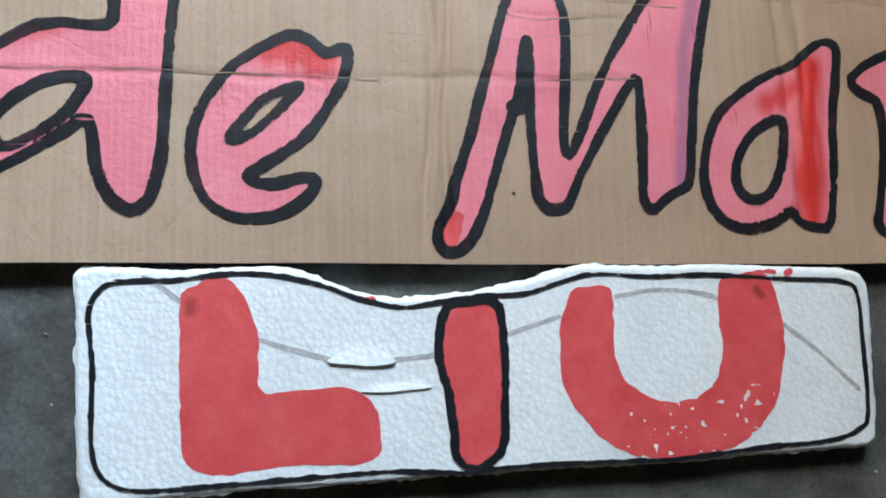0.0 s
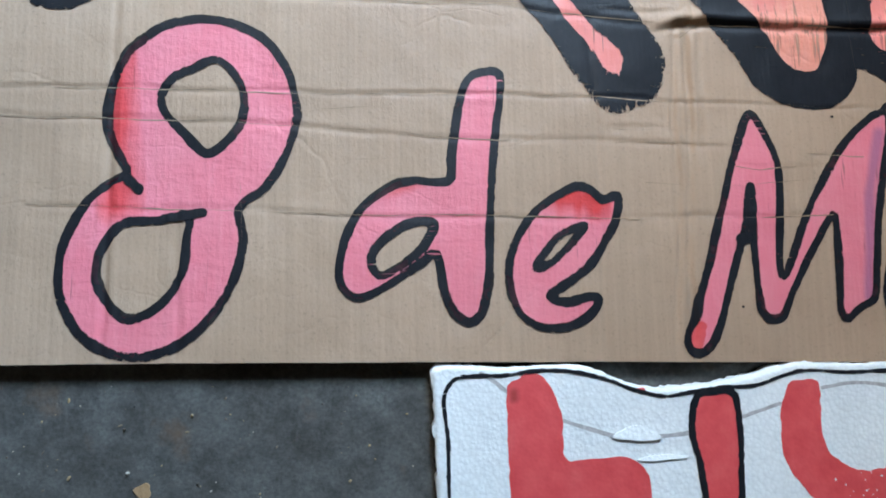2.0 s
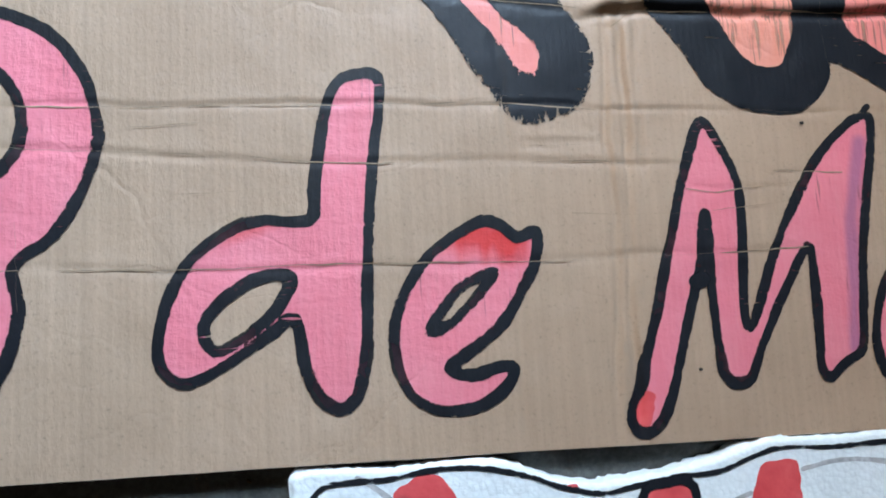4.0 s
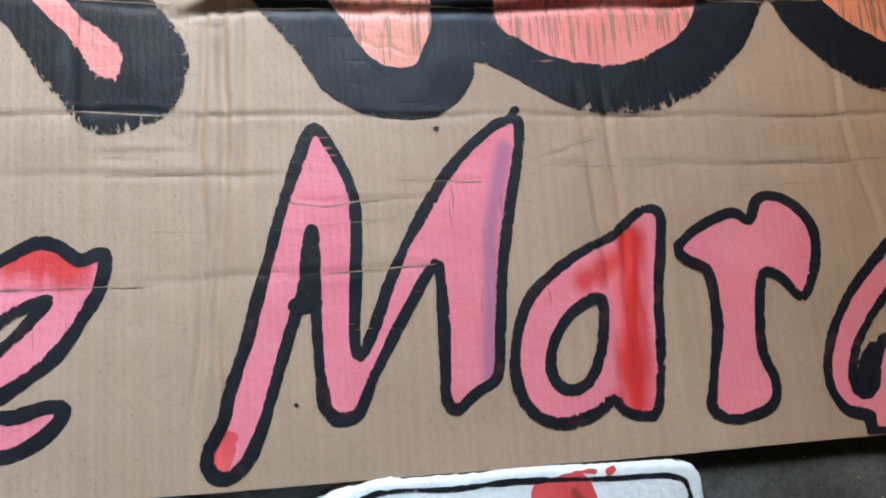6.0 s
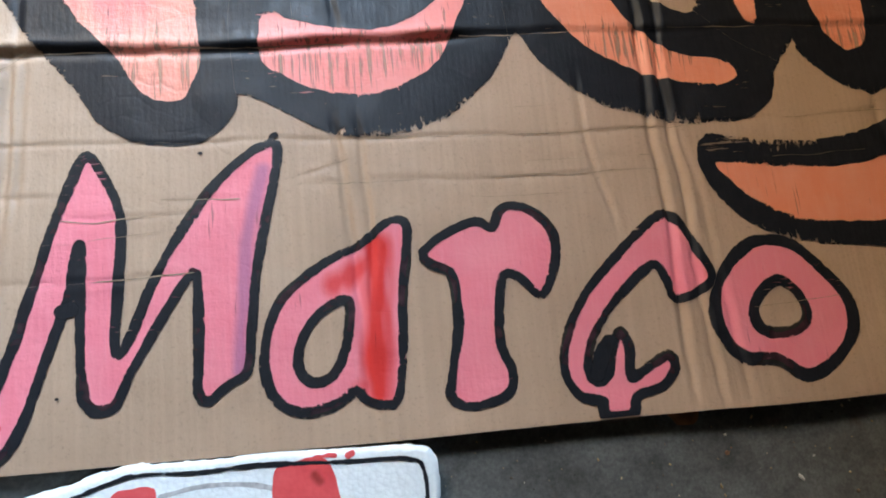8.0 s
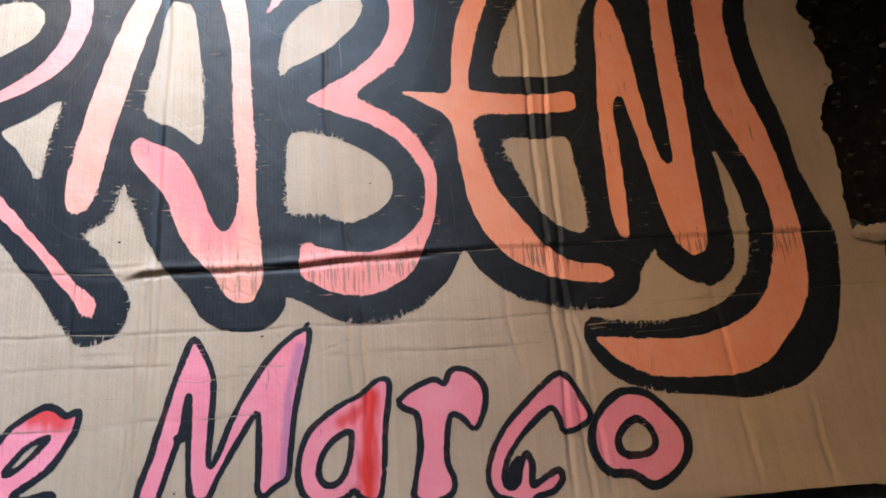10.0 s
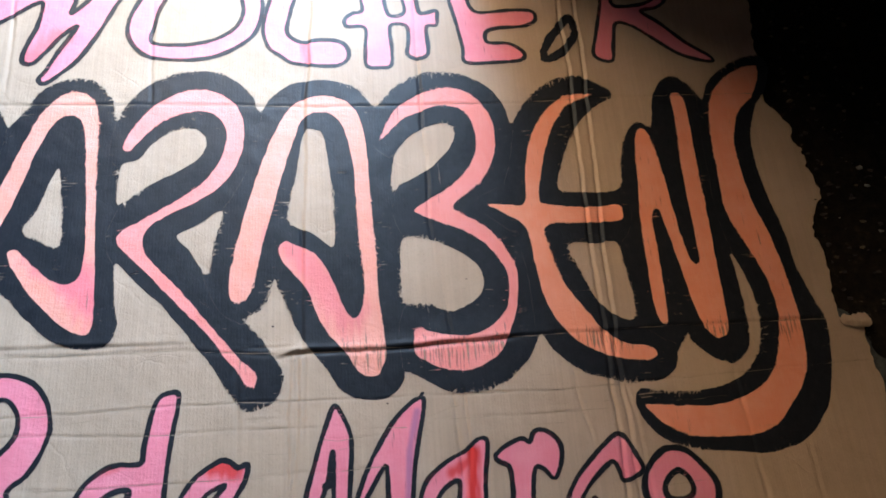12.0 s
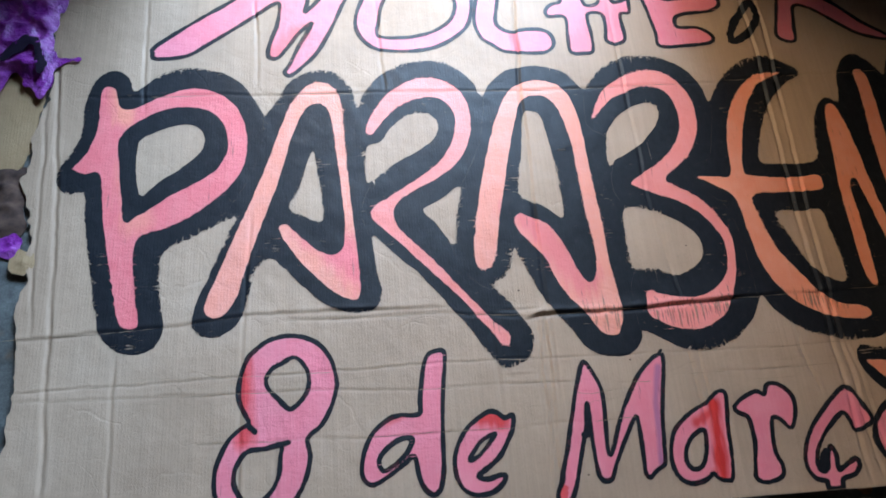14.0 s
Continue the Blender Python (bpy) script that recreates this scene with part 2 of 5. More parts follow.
FILM, _nt, _b = material("violet_plastic_film", (0.30, 0.045, 0.42), 0.28, spec=0.6)
# darkest violet tones stand in for shade inside the wrinkles
_c = ramp(_nt, noise_tex(_nt, coords(_nt), 18, 4), [(0.3, (0.09, 0.008, 0.14)), (0.5, (0.24, 0.03, 0.30)), (0.7, (0.42, 0.13, 0.48))])
_nt.links.new(_c, _b.inputs["Base Color"])
bump(_nt, _b, noise_tex(_nt, coords(_nt), 45, 4), 0.8, 0.012)
DARK_FILM, _, _ = material("black_plastic_film", (0.02, 0.015, 0.03), 0.3)
LEAF, _nt, _b = material("dry_leaf", (0.22, 0.10, 0.045), 0.6)
_nt.links.new(ramp(_nt, noise_tex(_nt, coords(_nt), 60, 4), [(0.3, (0.13, 0.055, 0.025)), (0.7, (0.30, 0.15, 0.07))]), _b.inputs["Base Color"])
CRUMB, _nt, _b = material("grit", (0.30, 0.25, 0.18), 0.8)
_i = _nt.nodes.new("ShaderNodeNewGeometry")
_nt.links.new(ramp(_nt, _i.outputs["Random Per Island"], [(0.0, (0.02, 0.02, 0.02)), (0.45, (0.16, 0.12, 0.08)), (0.8, (0.36, 0.25, 0.11)), (1.0, (0.5, 0.48, 0.43))]), _b.inputs["Base Color"])
# most pieces near-black to match the shaded floor under them
LITTER, _nt, _b = material("dry_litter", (0.04, 0.03, 0.02), 0.8)
_i = _nt.nodes.new("ShaderNodeNewGeometry")
_nt.links.new(ramp(_nt, _i.outputs["Random Per Island"], [(0.0, (0.008, 0.006, 0.005)), (0.6, (0.025, 0.017, 0.010)), (0.9, (0.08, 0.055, 0.025)), (1.0, (0.22, 0.20, 0.16))]), _b.inputs["Base Color"])
RAG, _nt, _b = material("brown_rag", (0.06, 0.03, 0.02), 0.9)
_nt.links.new(ramp(_nt, noise_tex(_nt, coords(_nt), 40, 5), [(0.3, (0.03, 0.015, 0.012)), (0.7, (0.11, 0.06, 0.04))]), _b.inputs["Base Color"])
WHITE_SCRAP, _, _ = material("grubby_paper", (0.24, 0.22, 0.18), 0.7)
# near-black colour that puts the shade on the right-hand floor
SHADED_FLOOR, _nt, _b = material("shaded_floor", (0.02, 0.015, 0.01), 0.95, spec=0.15)
_nt.links.new(ramp(_nt, noise_tex(_nt, coords(_nt), 35, 6, 0.7), [(0.35, (0.008, 0.006, 0.005)), (0.62, (0.020, 0.014, 0.009)), (0.78, (0.07, 0.05, 0.03))]), _b.inputs["Base Color"])
bump(_nt, _b, noise_tex(_nt, coords(_nt), 90, 5, 0.7), 0.7, 0.006)


# ---------------------------------------------------------------- shaping helpers
def vnoise(x, y, seed=0):
    """Smooth value noise, -1 to 1."""
    xi, yi = np.floor(x).astype(np.int64), np.floor(y).astype(np.int64)
    fx, fy = x - xi, y - yi
    fx, fy = fx * fx * (3 - 2 * fx), fy * fy * (3 - 2 * fy)

    def h(a, b):
        n = (a * 374761393 + b * 668265263 + seed * 974634777) & 0x7FFFFFFF
        n = ((n ^ (n >> 13)) * 1274126177) & 0x7FFFFFFF
        return ((n ^ (n >> 16)) & 0xFFFF) / 32767.5 - 1.0
    top = h(xi, yi + 1) * (1 - fx) + h(xi + 1, yi + 1) * fx
    low = h(xi, yi) * (1 - fx) + h(xi + 1, yi) * fx
    return low * (1 - fy) + top * fy


def smooth_loop(points, closed=True, step=0.006):
    """A Catmull-Rom curve through the hand-set points."""
    p = np.array(points, float)
    n = len(p)
    out = []
    for i in range(n if closed else n - 1):
        a, b, c, d = (p[(i + k) % n] for k in (-1, 0, 1, 2)) if closed else (p[max(i - 1, 0)], p[i], p[i + 1], p[min(i + 2, n - 1)])
        m = max(2, int(np.linalg.norm(c - b) / step))
        for k in range(m):
            t = k / m
            out.append(0.5 * (2 * b + (c - a) * t + (2 * a - 5 * b + 4 * c - d) * t * t + (3 * b - a - 3 * c + d) * t ** 3))
    if not closed:
        out.append(p[-1])
    return np.array(out)


def distance(x, y, line, closed=True):
    a = line
    b = np.roll(line, -1, 0) if closed else line[1:]
    a = a if closed else line[:-1]
    best = np.full(x.shape, 1e9)
    for (ax, ay), (bx, by) in zip(a, b):
        dx, dy = bx - ax, by - ay
        t = np.clip(((x - ax) * dx + (y - ay) * dy) / (dx * dx + dy * dy + 1e-12), 0, 1)
        np.minimum(best, (x - ax - t * dx) ** 2 + (y - ay - t * dy) ** 2, out=best)
    return np.sqrt(best)


def inside(x, y, line):
    odd = np.zeros(x.shape, bool)
    for (ax, ay), (bx, by) in zip(line, np.roll(line, -1, 0)):
        if ay != by:
            odd ^= ((ay > y) != (by > y)) & (x < (bx - ax) * (y - ay) / (by - ay) + ax)
    return odd


def signed(x, y, lines):
    """Distance to a shape with holes, negative inside."""
    d, odd = np.full(x.shape, 1e9), np.zeros(x.shape, bool)
    for line in lines:
        d = np.minimum(d, distance(x, y, line))
        odd ^= inside(x, y, line)
    return np.where(odd, -d, d)


CELL = 0.0025


def grid(x0, y0, x1, y1, step=CELL):
    i0, i1 = math.floor(x0 / step), math.ceil(x1 / step)
    j0, j1 = math.floor(y0 / step), math.ceil(y1 / step)
    return np.meshgrid(np.arange(i0, i1 + 1) * step, np.arange(j0, j1 + 1) * step, indexing="ij")


CASES = {1: ("a", "ab", "da"), 2: ("b", "bc", "ab"), 3: ("a", "b", "bc", "da"), 4: ("c", "cd", "bc"), 6: ("b", "c", "cd", "ab"),
         7: ("a", "b", "c", "cd", "da"), 8: ("d", "da", "cd"), 9: ("a", "ab", "cd", "d"), 11: ("a", "b", "bc", "cd", "d"),
         12: ("c", "d", "da", "bc"), 13: ("a", "ab", "bc", "c", "d"), 14: ("b", "c", "d", "da", "ab")}


def level_sheet(name, x, y, f, height, thick=0.0, layers=None):
    """A sheet that covers the part of the grid where f < 0, cut cleanly along f = 0, laid at height(x, y); thick: its edge goes down by so much;
    layers: values over the grid that the paint reads."""
    nx, ny = f.shape
    f = np.where(np.abs(f) < 1e-7, 1e-7, f)
    if layers is None:
        layers = {"inset": np.clip(-f, 0, 0.03), "dry": x * 0 + 0.035, "turn": x * 0 + 0.5, "solid": x * 0 + 1.0}
    s = f < 0
    code = s[:-1, :-1] * 1 + s[1:, :-1] * 2 + s[1:, 1:] * 4 + s[:-1, 1:] * 8
    node = np.arange(nx * ny).reshape(nx, ny)
    i, j = np.nonzero(code == 15)
    quads = np.stack([node[i, j], node[i + 1, j], node[i + 1, j + 1], node[i, j + 1]], 1)
    xs, ys, ff = x.ravel(), y.ravel(), f.ravel()
    extra, low, high, part_way = {}, [], [], []

    def cut(p, q):
        key = (p, q) if p < q else (q, p)
        if key not in extra:
            t = ff[key[0]] / (ff[key[0]] - ff[key[1]])
            extra[key] = nx * ny + len(low)
            low.append(key[0]), high.append(key[1]), part_way.append(min(max(t, 0.02), 0.98))
        return extra[key]
    edges = []
    for i, j in zip(*np.nonzero((code > 0) & (code < 15))):
        k = int(code[i, j])
        n = {"a": int(node[i, j]), "b": int(node[i + 1, j]), "c": int(node[i + 1, j + 1]), "d": int(node[i, j + 1])}
        polys = [CASES[k]] if k in CASES else ([CASES[1], CASES[4]] if k == 5 else [CASES[2], CASES[8]])
        for poly in polys:
            edges.append([n[c] if len(c) == 1 else cut(n[c[0]], n[c[1]]) for c in poly])
    low, high, part_way = np.array(low, int), np.array(high, int), np.array(part_way)

    def spread(values):
        v = values.ravel()
        return np.concatenate([v, v[low] + (v[high] - v[low]) * part_way]) if len(low) else v
    used = np.zeros(nx * ny + len(low), bool)
    used[quads.ravel()] = True
    used[np.array([v for q in edges for v in q], int)] = True
    where = np.cumsum(used) - 1
    ax, ay = spread(xs)[used], spread(ys)[used]
    verts = np.stack([ax, ay, height(ax, ay)], 1)
    faces = where[quads].tolist() + [where[q].tolist() for q in edges]
    source = np.arange(len(verts))
    if thick:
        first = nx * ny
        rim = [(int(where[a]), int(where[b])) for q in edges for a, b in zip(q, q[1:] + q[:1]) if a >= first and b >= first]
        ring = sorted({v for e in rim for v in e})
        top = {v: len(verts) + 2 * k for k, v in enumerate(ring)}
        add = np.repeat(verts[np.array(ring, int)], 2, 0)
        add[1::2, 2] -= thick
        verts, source = np.concatenate([verts, add]), np.concatenate([source, np.repeat(np.array(ring, int), 2)])
        faces += [[top[b], top[a], top[a] + 1, top[b] + 1] for a, b in rim]
    me = bpy.data.meshes.new(name)
    me.from_pydata(verts.tolist(), [], faces)
    for key, values in layers.items():
        me.attributes.new(key, "FLOAT", "POINT").data.foreach_set("value", spread(values)[used][source].astype(np.float32))
    me.update()
    return me


def put(name, me, mat, parent=None, label="", smooth=True):
    if smooth:
        me.polygons.foreach_set("use_smooth", [True] * len(me.polygons))
    me.materials.clear()
    me.materials.append(mat)
    ob = new(name, me)
    ob.parent = parent
    if label:
        tagged(ob, label)
    return ob


def part(name, bm, mat, parent=None, label="", smooth=False):
    me = bpy.data.meshes.new(name)
    bm.to_mesh(me)
    bm.free()
    return put(name, me, mat, parent, label, smooth)


def block(x0, y0, z0, x1, y1, z1, bevel=0.0):
    bm = bmesh.new()
    bmesh.ops.create_cube(bm, size=1)
    for v in bm.verts:
        v.co = Vector((x1 if v.co.x > 0 else x0, y1 if v.co.y > 0 else y0, z1 if v.co.z > 0 else z0))
    if bevel:
        bmesh.ops.bevel(bm, geom=bm.edges[:], offset=bevel, segments=2, affect="EDGES")
    return bm


def structure(name, bm, mat, label, category):
    return tagged(part(name, bm, mat), label, category, kind="structure")


# ---------------------------------------------------------------- the room
structure("floor", block(-3.0, -3.2, FLOOR - 0.1, 3.0, 3.2, FLOOR), CONCRETE, "dark stained concrete floor with grit", "floor")
# unseen walls, added with the ceiling to shut out the sky
structure("unseen_wall_south", block(-3.0, -3.2, FLOOR, 3.0, -3.05, 2.7), PLASTER, "unseen plastered wall added behind to close the room", "wall")
structure("unseen_wall_east", block(2.6, -3.05, FLOOR, 2.75, 1.74, 2.7), PLASTER, "unseen plastered side wall added to close the room", "wall")
structure("unseen_wall_west", block(-2.75, -3.05, FLOOR, -2.6, 1.74, 2.7), PLASTER, "unseen plastered side wall added to close the room", "wall")
# unseen wall added beyond the sheet; its opening and piers shape the daylight
far = bpy.data.objects.new("blocker_wall_north", None)
scene.collection.objects.link(far)
tagged(far, "unseen plastered wall with a doorway gap, added to shape the daylight", "wall", kind="structure")
part("blocker_pier", block(0.565, 1.74, FLOOR, 3.0, 1.92, 2.7), PLASTER, far)
part("blocker_pier", block(-3.0, 1.74, FLOOR, -0.82, 1.92, 2.7), PLASTER, far)
part("blocker_lintel", block(-0.82, 1.74, 2.1, 0.565, 1.92, 2.7), PLASTER, far)
structure("ceiling", block(-3.0, -3.2, 2.7, 3.0, 1.92, 2.8), PLASTER, "unseen dark ceiling slab added to close the room", "ceiling")

# ---------------------------------------------------------------- the painted cardboard sheet
# folds: the line, depth, half width
FOLDS = [
    ([(-1.21, 0.516), (-0.96, 0.518), (-0.65, 0.538), (-0.387, 0.537), (-0.169, 0.531)], 0.0022, 0.005),
    ([(-0.56, 0.523), (-0.18, 0.516), (0.033, 0.497)], 0.0016, 0.005),
    ([(0.04, 0.490), (0.085, 0.496), (0.337, 0.496), (0.61, 0.505)], 0.0052, 0.006),
    ([(0.60, 0.507), (1.04, 0.514), (1.464, 0.511)], 0.0022, 0.005),
    ([(-1.17, 0.392), (-0.70, 0.394), (-0.437, 0.391), (-0.06, 0.394), (0.045, 0.387)], 0.0015, 0.0032),
    ([(0.045, 0.387), (0.273, 0.382), (0.67, 0.374), (0.89, 0.376), (1.10, 0.384), (1.58, 0.397)], 0.0015, 0.0032),
    ([(-1.15, 0.372), (-0.84, 0.360), (-0.44, 0.350), (-0.253, 0.335), (0.074, 0.329), (0.146, 0.326)], 0.0012, 0.004),
    ([(0.389, 0.324), (0.63, 0.321), (0.84, 0.320)], 0.0010, 0.004), ([(0.668, 0.339), (0.829, 0.339)], 0.0008, 0.0035),
    ([(-0.76, 0.250), (-0.397, 0.236), (-0.12, 0.230), (0.06, 0.228), (0.274, 0.231)], 0.0010, 0.004),
    ([(-0.046, 0.354), (0.022, 0.355)], 0.0009, 0.003), ([(-0.041, 0.347), (0.059, 0.350)], 0.0009, 0.003),
    ([(0.138, 0.299), (0.171, 0.293), (0.206, 0.296), (0.27, 0.302)], 0.0010, 0.003), ([(0.242, 0.315), (0.326, 0.312)], 0.0009, 0.003),
    ([(0.378, 0.331), (0.451, 0.352)], 0.0009, 0.003), ([(0.070, 0.478), (0.10, 0.500)], 0.0020, 0.004), ([(-0.04, 0.516), (0.072, 0.515)], 0.0010, 0.004),
    ([(-1.10, 1.160), (-0.646, 1.157), (-0.06, 1.156), (0.19, 1.150), (0.663, 1.164), (1.004, 1.187), (1.42, 1.200)], 0.0018, 0.005),
    ([(0.062, 0.49), (0.050, 0.159), (0.043, 0.045)], 0.0020, 0.004), ([(0.083, 0.49), (0.067, 0.132), (0.064, 0.045)], 0.0028, 0.005),
    ([(0.099, 0.494), (0.093, 0.374), (0.090, 0.30)], 0.0016, 0.004), ([(0.125, 1.60), (0.101, 1.14), (0.092, 0.669), (0.090, 0.50)], 0.0020, 0.005),
    ([(-0.058, 0.49), (-0.050, 0.284), (-0.052, 0.05)], 0.0009, 0.006), ([(0.436, 0.40), (0.450, 0.26), (0.457, 0.05)], 0.0024, 0.005),
    ([(0.462, 0.40), (0.468, 0.256), (0.461, 0.18)], 0.0018, 0.004), ([(0.413, 1.58), (0.413, 0.81), (0.449, 0.513)], 0.0014, 0.005),
    ([(0.851, 1.60), (0.851, 1.203), (0.840, 0.80), (0.840, 0.437), (0.836, 0.04)], 0.0030, 0.005),
    ([(0.905, 1.60), (0.894, 1.204), (0.870, 0.736), (0.862, 0.43), (0.871, 0.03)], 0.0028, 0.005),
    ([(0.745, 0.45), (0.754, 0.319), (0.772, 0.236)], 0.0014, 0.004), ([(0.858, 0.50), (0.885, 0.30), (0.905, 0.03)], 0.0016, 0.005),
    ([(-1.17, 1.30), (-1.12, 0.80), (-1.085, 0.166)], 0.0022, 0.006), ([(-1.178, 1.16), (-1.165, 0.80), (-1.150, 0.52)], 0.0014, 0.005),
    ([(-0.955, 0.45), (-0.945, 0.08)], 0.0013, 0.005), ([(-0.95, 1.58), (-0.929, 1.116)], 0.0013, 0.005), ([(-0.65, 1.58), (-0.634, 1.195)], 0.0013, 0.005),
    ([(-0.645, 0.80), (-0.662, 0.54), (-0.668, 0.06)], 0.0014, 0.005), ([(-0.585, 0.25), (-0.584, 0.06)], 0.0008, 0.005),
    ([(1.17, 0.42), (1.19, 0.03)], 0.0012, 0.006), ([(1.33, 0.20), (1.34, 0.02)], 0.0010, 0.006), ([(-0.30, 1.58), (-0.29, 1.16)], 0.0010, 0.005),
]


def sheet_height(x, y):
    z = 0.0022 * vnoise(x * 4.1, y * 3.3, 3) + 0.0009 * vnoise(x * 13, y * 11, 4) + 0.0006 * vnoise(x * 34, y * 30, 5)
    for k, (line, depth, half) in enumerate(FOLDS):
        reach = half * 5 + (0.2 if depth > 0.0018 else 0.0)
        pts = np.array(line)
        a, b = pts.min(0) - reach, pts.max(0) + reach
        box = (slice(*np.searchsorted(x[:, 0], (a[0], b[0]))), slice(*np.searchsorted(y[0], (a[1], b[1]))))
        px, py = x[box], y[box]
        level = abs(pts[-1, 0] - pts[0, 0]) > abs(pts[-1, 1] - pts[0, 1])
        along, off = (px, py) if level else (py, px)
        order = np.argsort(pts[:, 0 if level else 1])
        run, mid = pts[order, 0 if level else 1], pts[order, 1 if level else 0]
        side = off - np.interp(along, run, mid) + 0.0035 * vnoise(along * 11, along * 0, 8 + k) + 0.0012 * vnoise(along * 45, along * 0, 9 + k)
        ends = np.clip(np.minimum(along - run[0], run[-1] - along) / 0.05 + 0.4, 0, 1) * (1 + 0.35 * vnoise(along * 14, along * 0, 10 + k))
        dz = depth * (0.66 if level and depth < 0.005 else 0.9 if level else 1.7) * (0.30 * np.exp(-((side - half * 1.7) / (half * 1.2)) ** 2) - np.exp(-(side / half) ** 2))
        if depth >= 0.0022 and level:
            dz = dz + depth * 1.1 * np.exp(-np.clip(side, 0, 9) / 0.05) / (1 + np.exp(np.clip(-side / 0.0026, -30, 30)))
        z[box] += ends * dz
    # the near edge stands off the floor towards the far end
    z = z + 0.006 * np.clip((x - 0.4) / 0.5, 0, 1) * np.exp(-np.clip(y - 0.03, 0, 9) / 0.08)
    return z


STEP = CELL
lattice_x, lattice_y = np.meshgrid(np.arange(-600, 721) * STEP, np.arange(-40, 721) * STEP, indexing="ij")
LATTICE = sheet_height(lattice_x, lattice_y)


def over(lift):
    """The sheet's own height, taken from its mesh, plus a coat's thickness."""
    def height(x, y):
        u, v = np.asarray(x) / STEP + 600, np.asarray(y) / STEP + 40
        i, j = np.clip(np.floor(u + 1e-6).astype(int), 0, 1319), np.clip(np.floor(v + 1e-6).astype(int), 0, 759)
        u, v = u - i, v - j
        low = LATTICE[i, j] * (1 - u) + LATTICE[i + 1, j] * u
        top = LATTICE[i, j + 1] * (1 - u) + LATTICE[i + 1, j + 1] * u
        return low * (1 - v) + top * v + lift
    return height


sign = bpy.data.objects.new("cardboard_sign", None)
scene.collection.objects.link(sign)
tagged(sign, "large creased cardboard sheet with hand-painted letters on the floor", "sign")

RIM = [(-1.172, 0.062), (-0.7, 0.061), (-0.35, 0.052), (0.18, 0.036), (0.50, 0.027), (0.76, 0.023), (1.02, 0.016), (1.45, 0.012), (1.60, 0.012),
       (1.585, 0.25), (1.578, 0.42), (1.572, 0.49), (1.522, 0.505), (1.505, 0.53), (1.512, 0.60), (1.505, 0.70), (1.500, 0.79), (1.545, 0.855),
       (1.545, 0.92), (1.530, 0.99), (1.505, 1.09), (1.470, 1.15), (1.440, 1.19), (1.46, 1.30), (1.48, 1.45), (1.50, 1.64), (1.1, 1.617), (0.44, 1.605),
       (-0.5, 1.60), (-1.19, 1.59), (-1.180, 1.45), (-1.172, 1.19), (-1.20, 1.03), (-1.212, 0.93), (-1.185, 0.80), (-1.176, 0.66), (-1.19, 0.58), (-1.172, 0.47),
       (-1.175, 0.36)]
gx, gy = grid(-1.26, -0.01, 1.66, 1.66, STEP)
rim_line = []
for (ax, ay), (bx, by) in zip(RIM, RIM[1:] + RIM[:1]):
    n = max(1, int(math.hypot(bx - ax, by - ay) / 0.06))
    rim_line += [(ax + (bx - ax) * k / n, ay + (by - ay) * k / n) for k in range(n)]
rough = np.clip((np.abs(gx - 0.18) - 1.2) / 0.1, 0.0, 1)
rim_field = signed(gx, gy, [np.array(rim_line)]) + rough * (0.010 * vnoise(gx * 24, gy * 24, 11) + 0.005 * vnoise(gx * 70, gy * 70, 12)) + 0.0006 * vnoise(gx * 14, gy * 14, 13)
put("panel", level_sheet("panel", gx, gy, rim_field, over(0), 0.007, {}), CARD, sign, "brown corrugated cardboard face with fold lines")
gx, gy = grid(-1.14, 0.06, 1.48, 1.56, 0.02)
put("backing_layer", level_sheet("backing_layer", gx, gy, np.maximum(np.abs(gx - 0.17) - 1.29, np.abs(gy - 0.81) - 0.73) + 0.004 * vnoise(gx * 9, gy * 9, 2),
                                 lambda x, y: x * 0 - 0.010, 0.008), CARD_OLD, sign, "second layer of the flattened box")


def strokes_wash(lines):
    """Where a stronger colour was brushed in: soft strokes of (points, half width, strength)."""
    def wash(x, y):
        v = np.zeros(x.shape)
        for pts, half, strength in lines:
            d = distance(x, y, np.array(pts, float), False) + 0.3 * half * vnoise(x * 120, y * 25, 6)
            v = np.maximum(v, strength * np.clip(1.35 - d / half, 0, 1))
        return v
    return wash


NO_WASH = strokes_wash([])
EDGE_X, EDGE_Y = [p[0] for p in RIM[:9]], [p[1] for p in RIM[:9]]


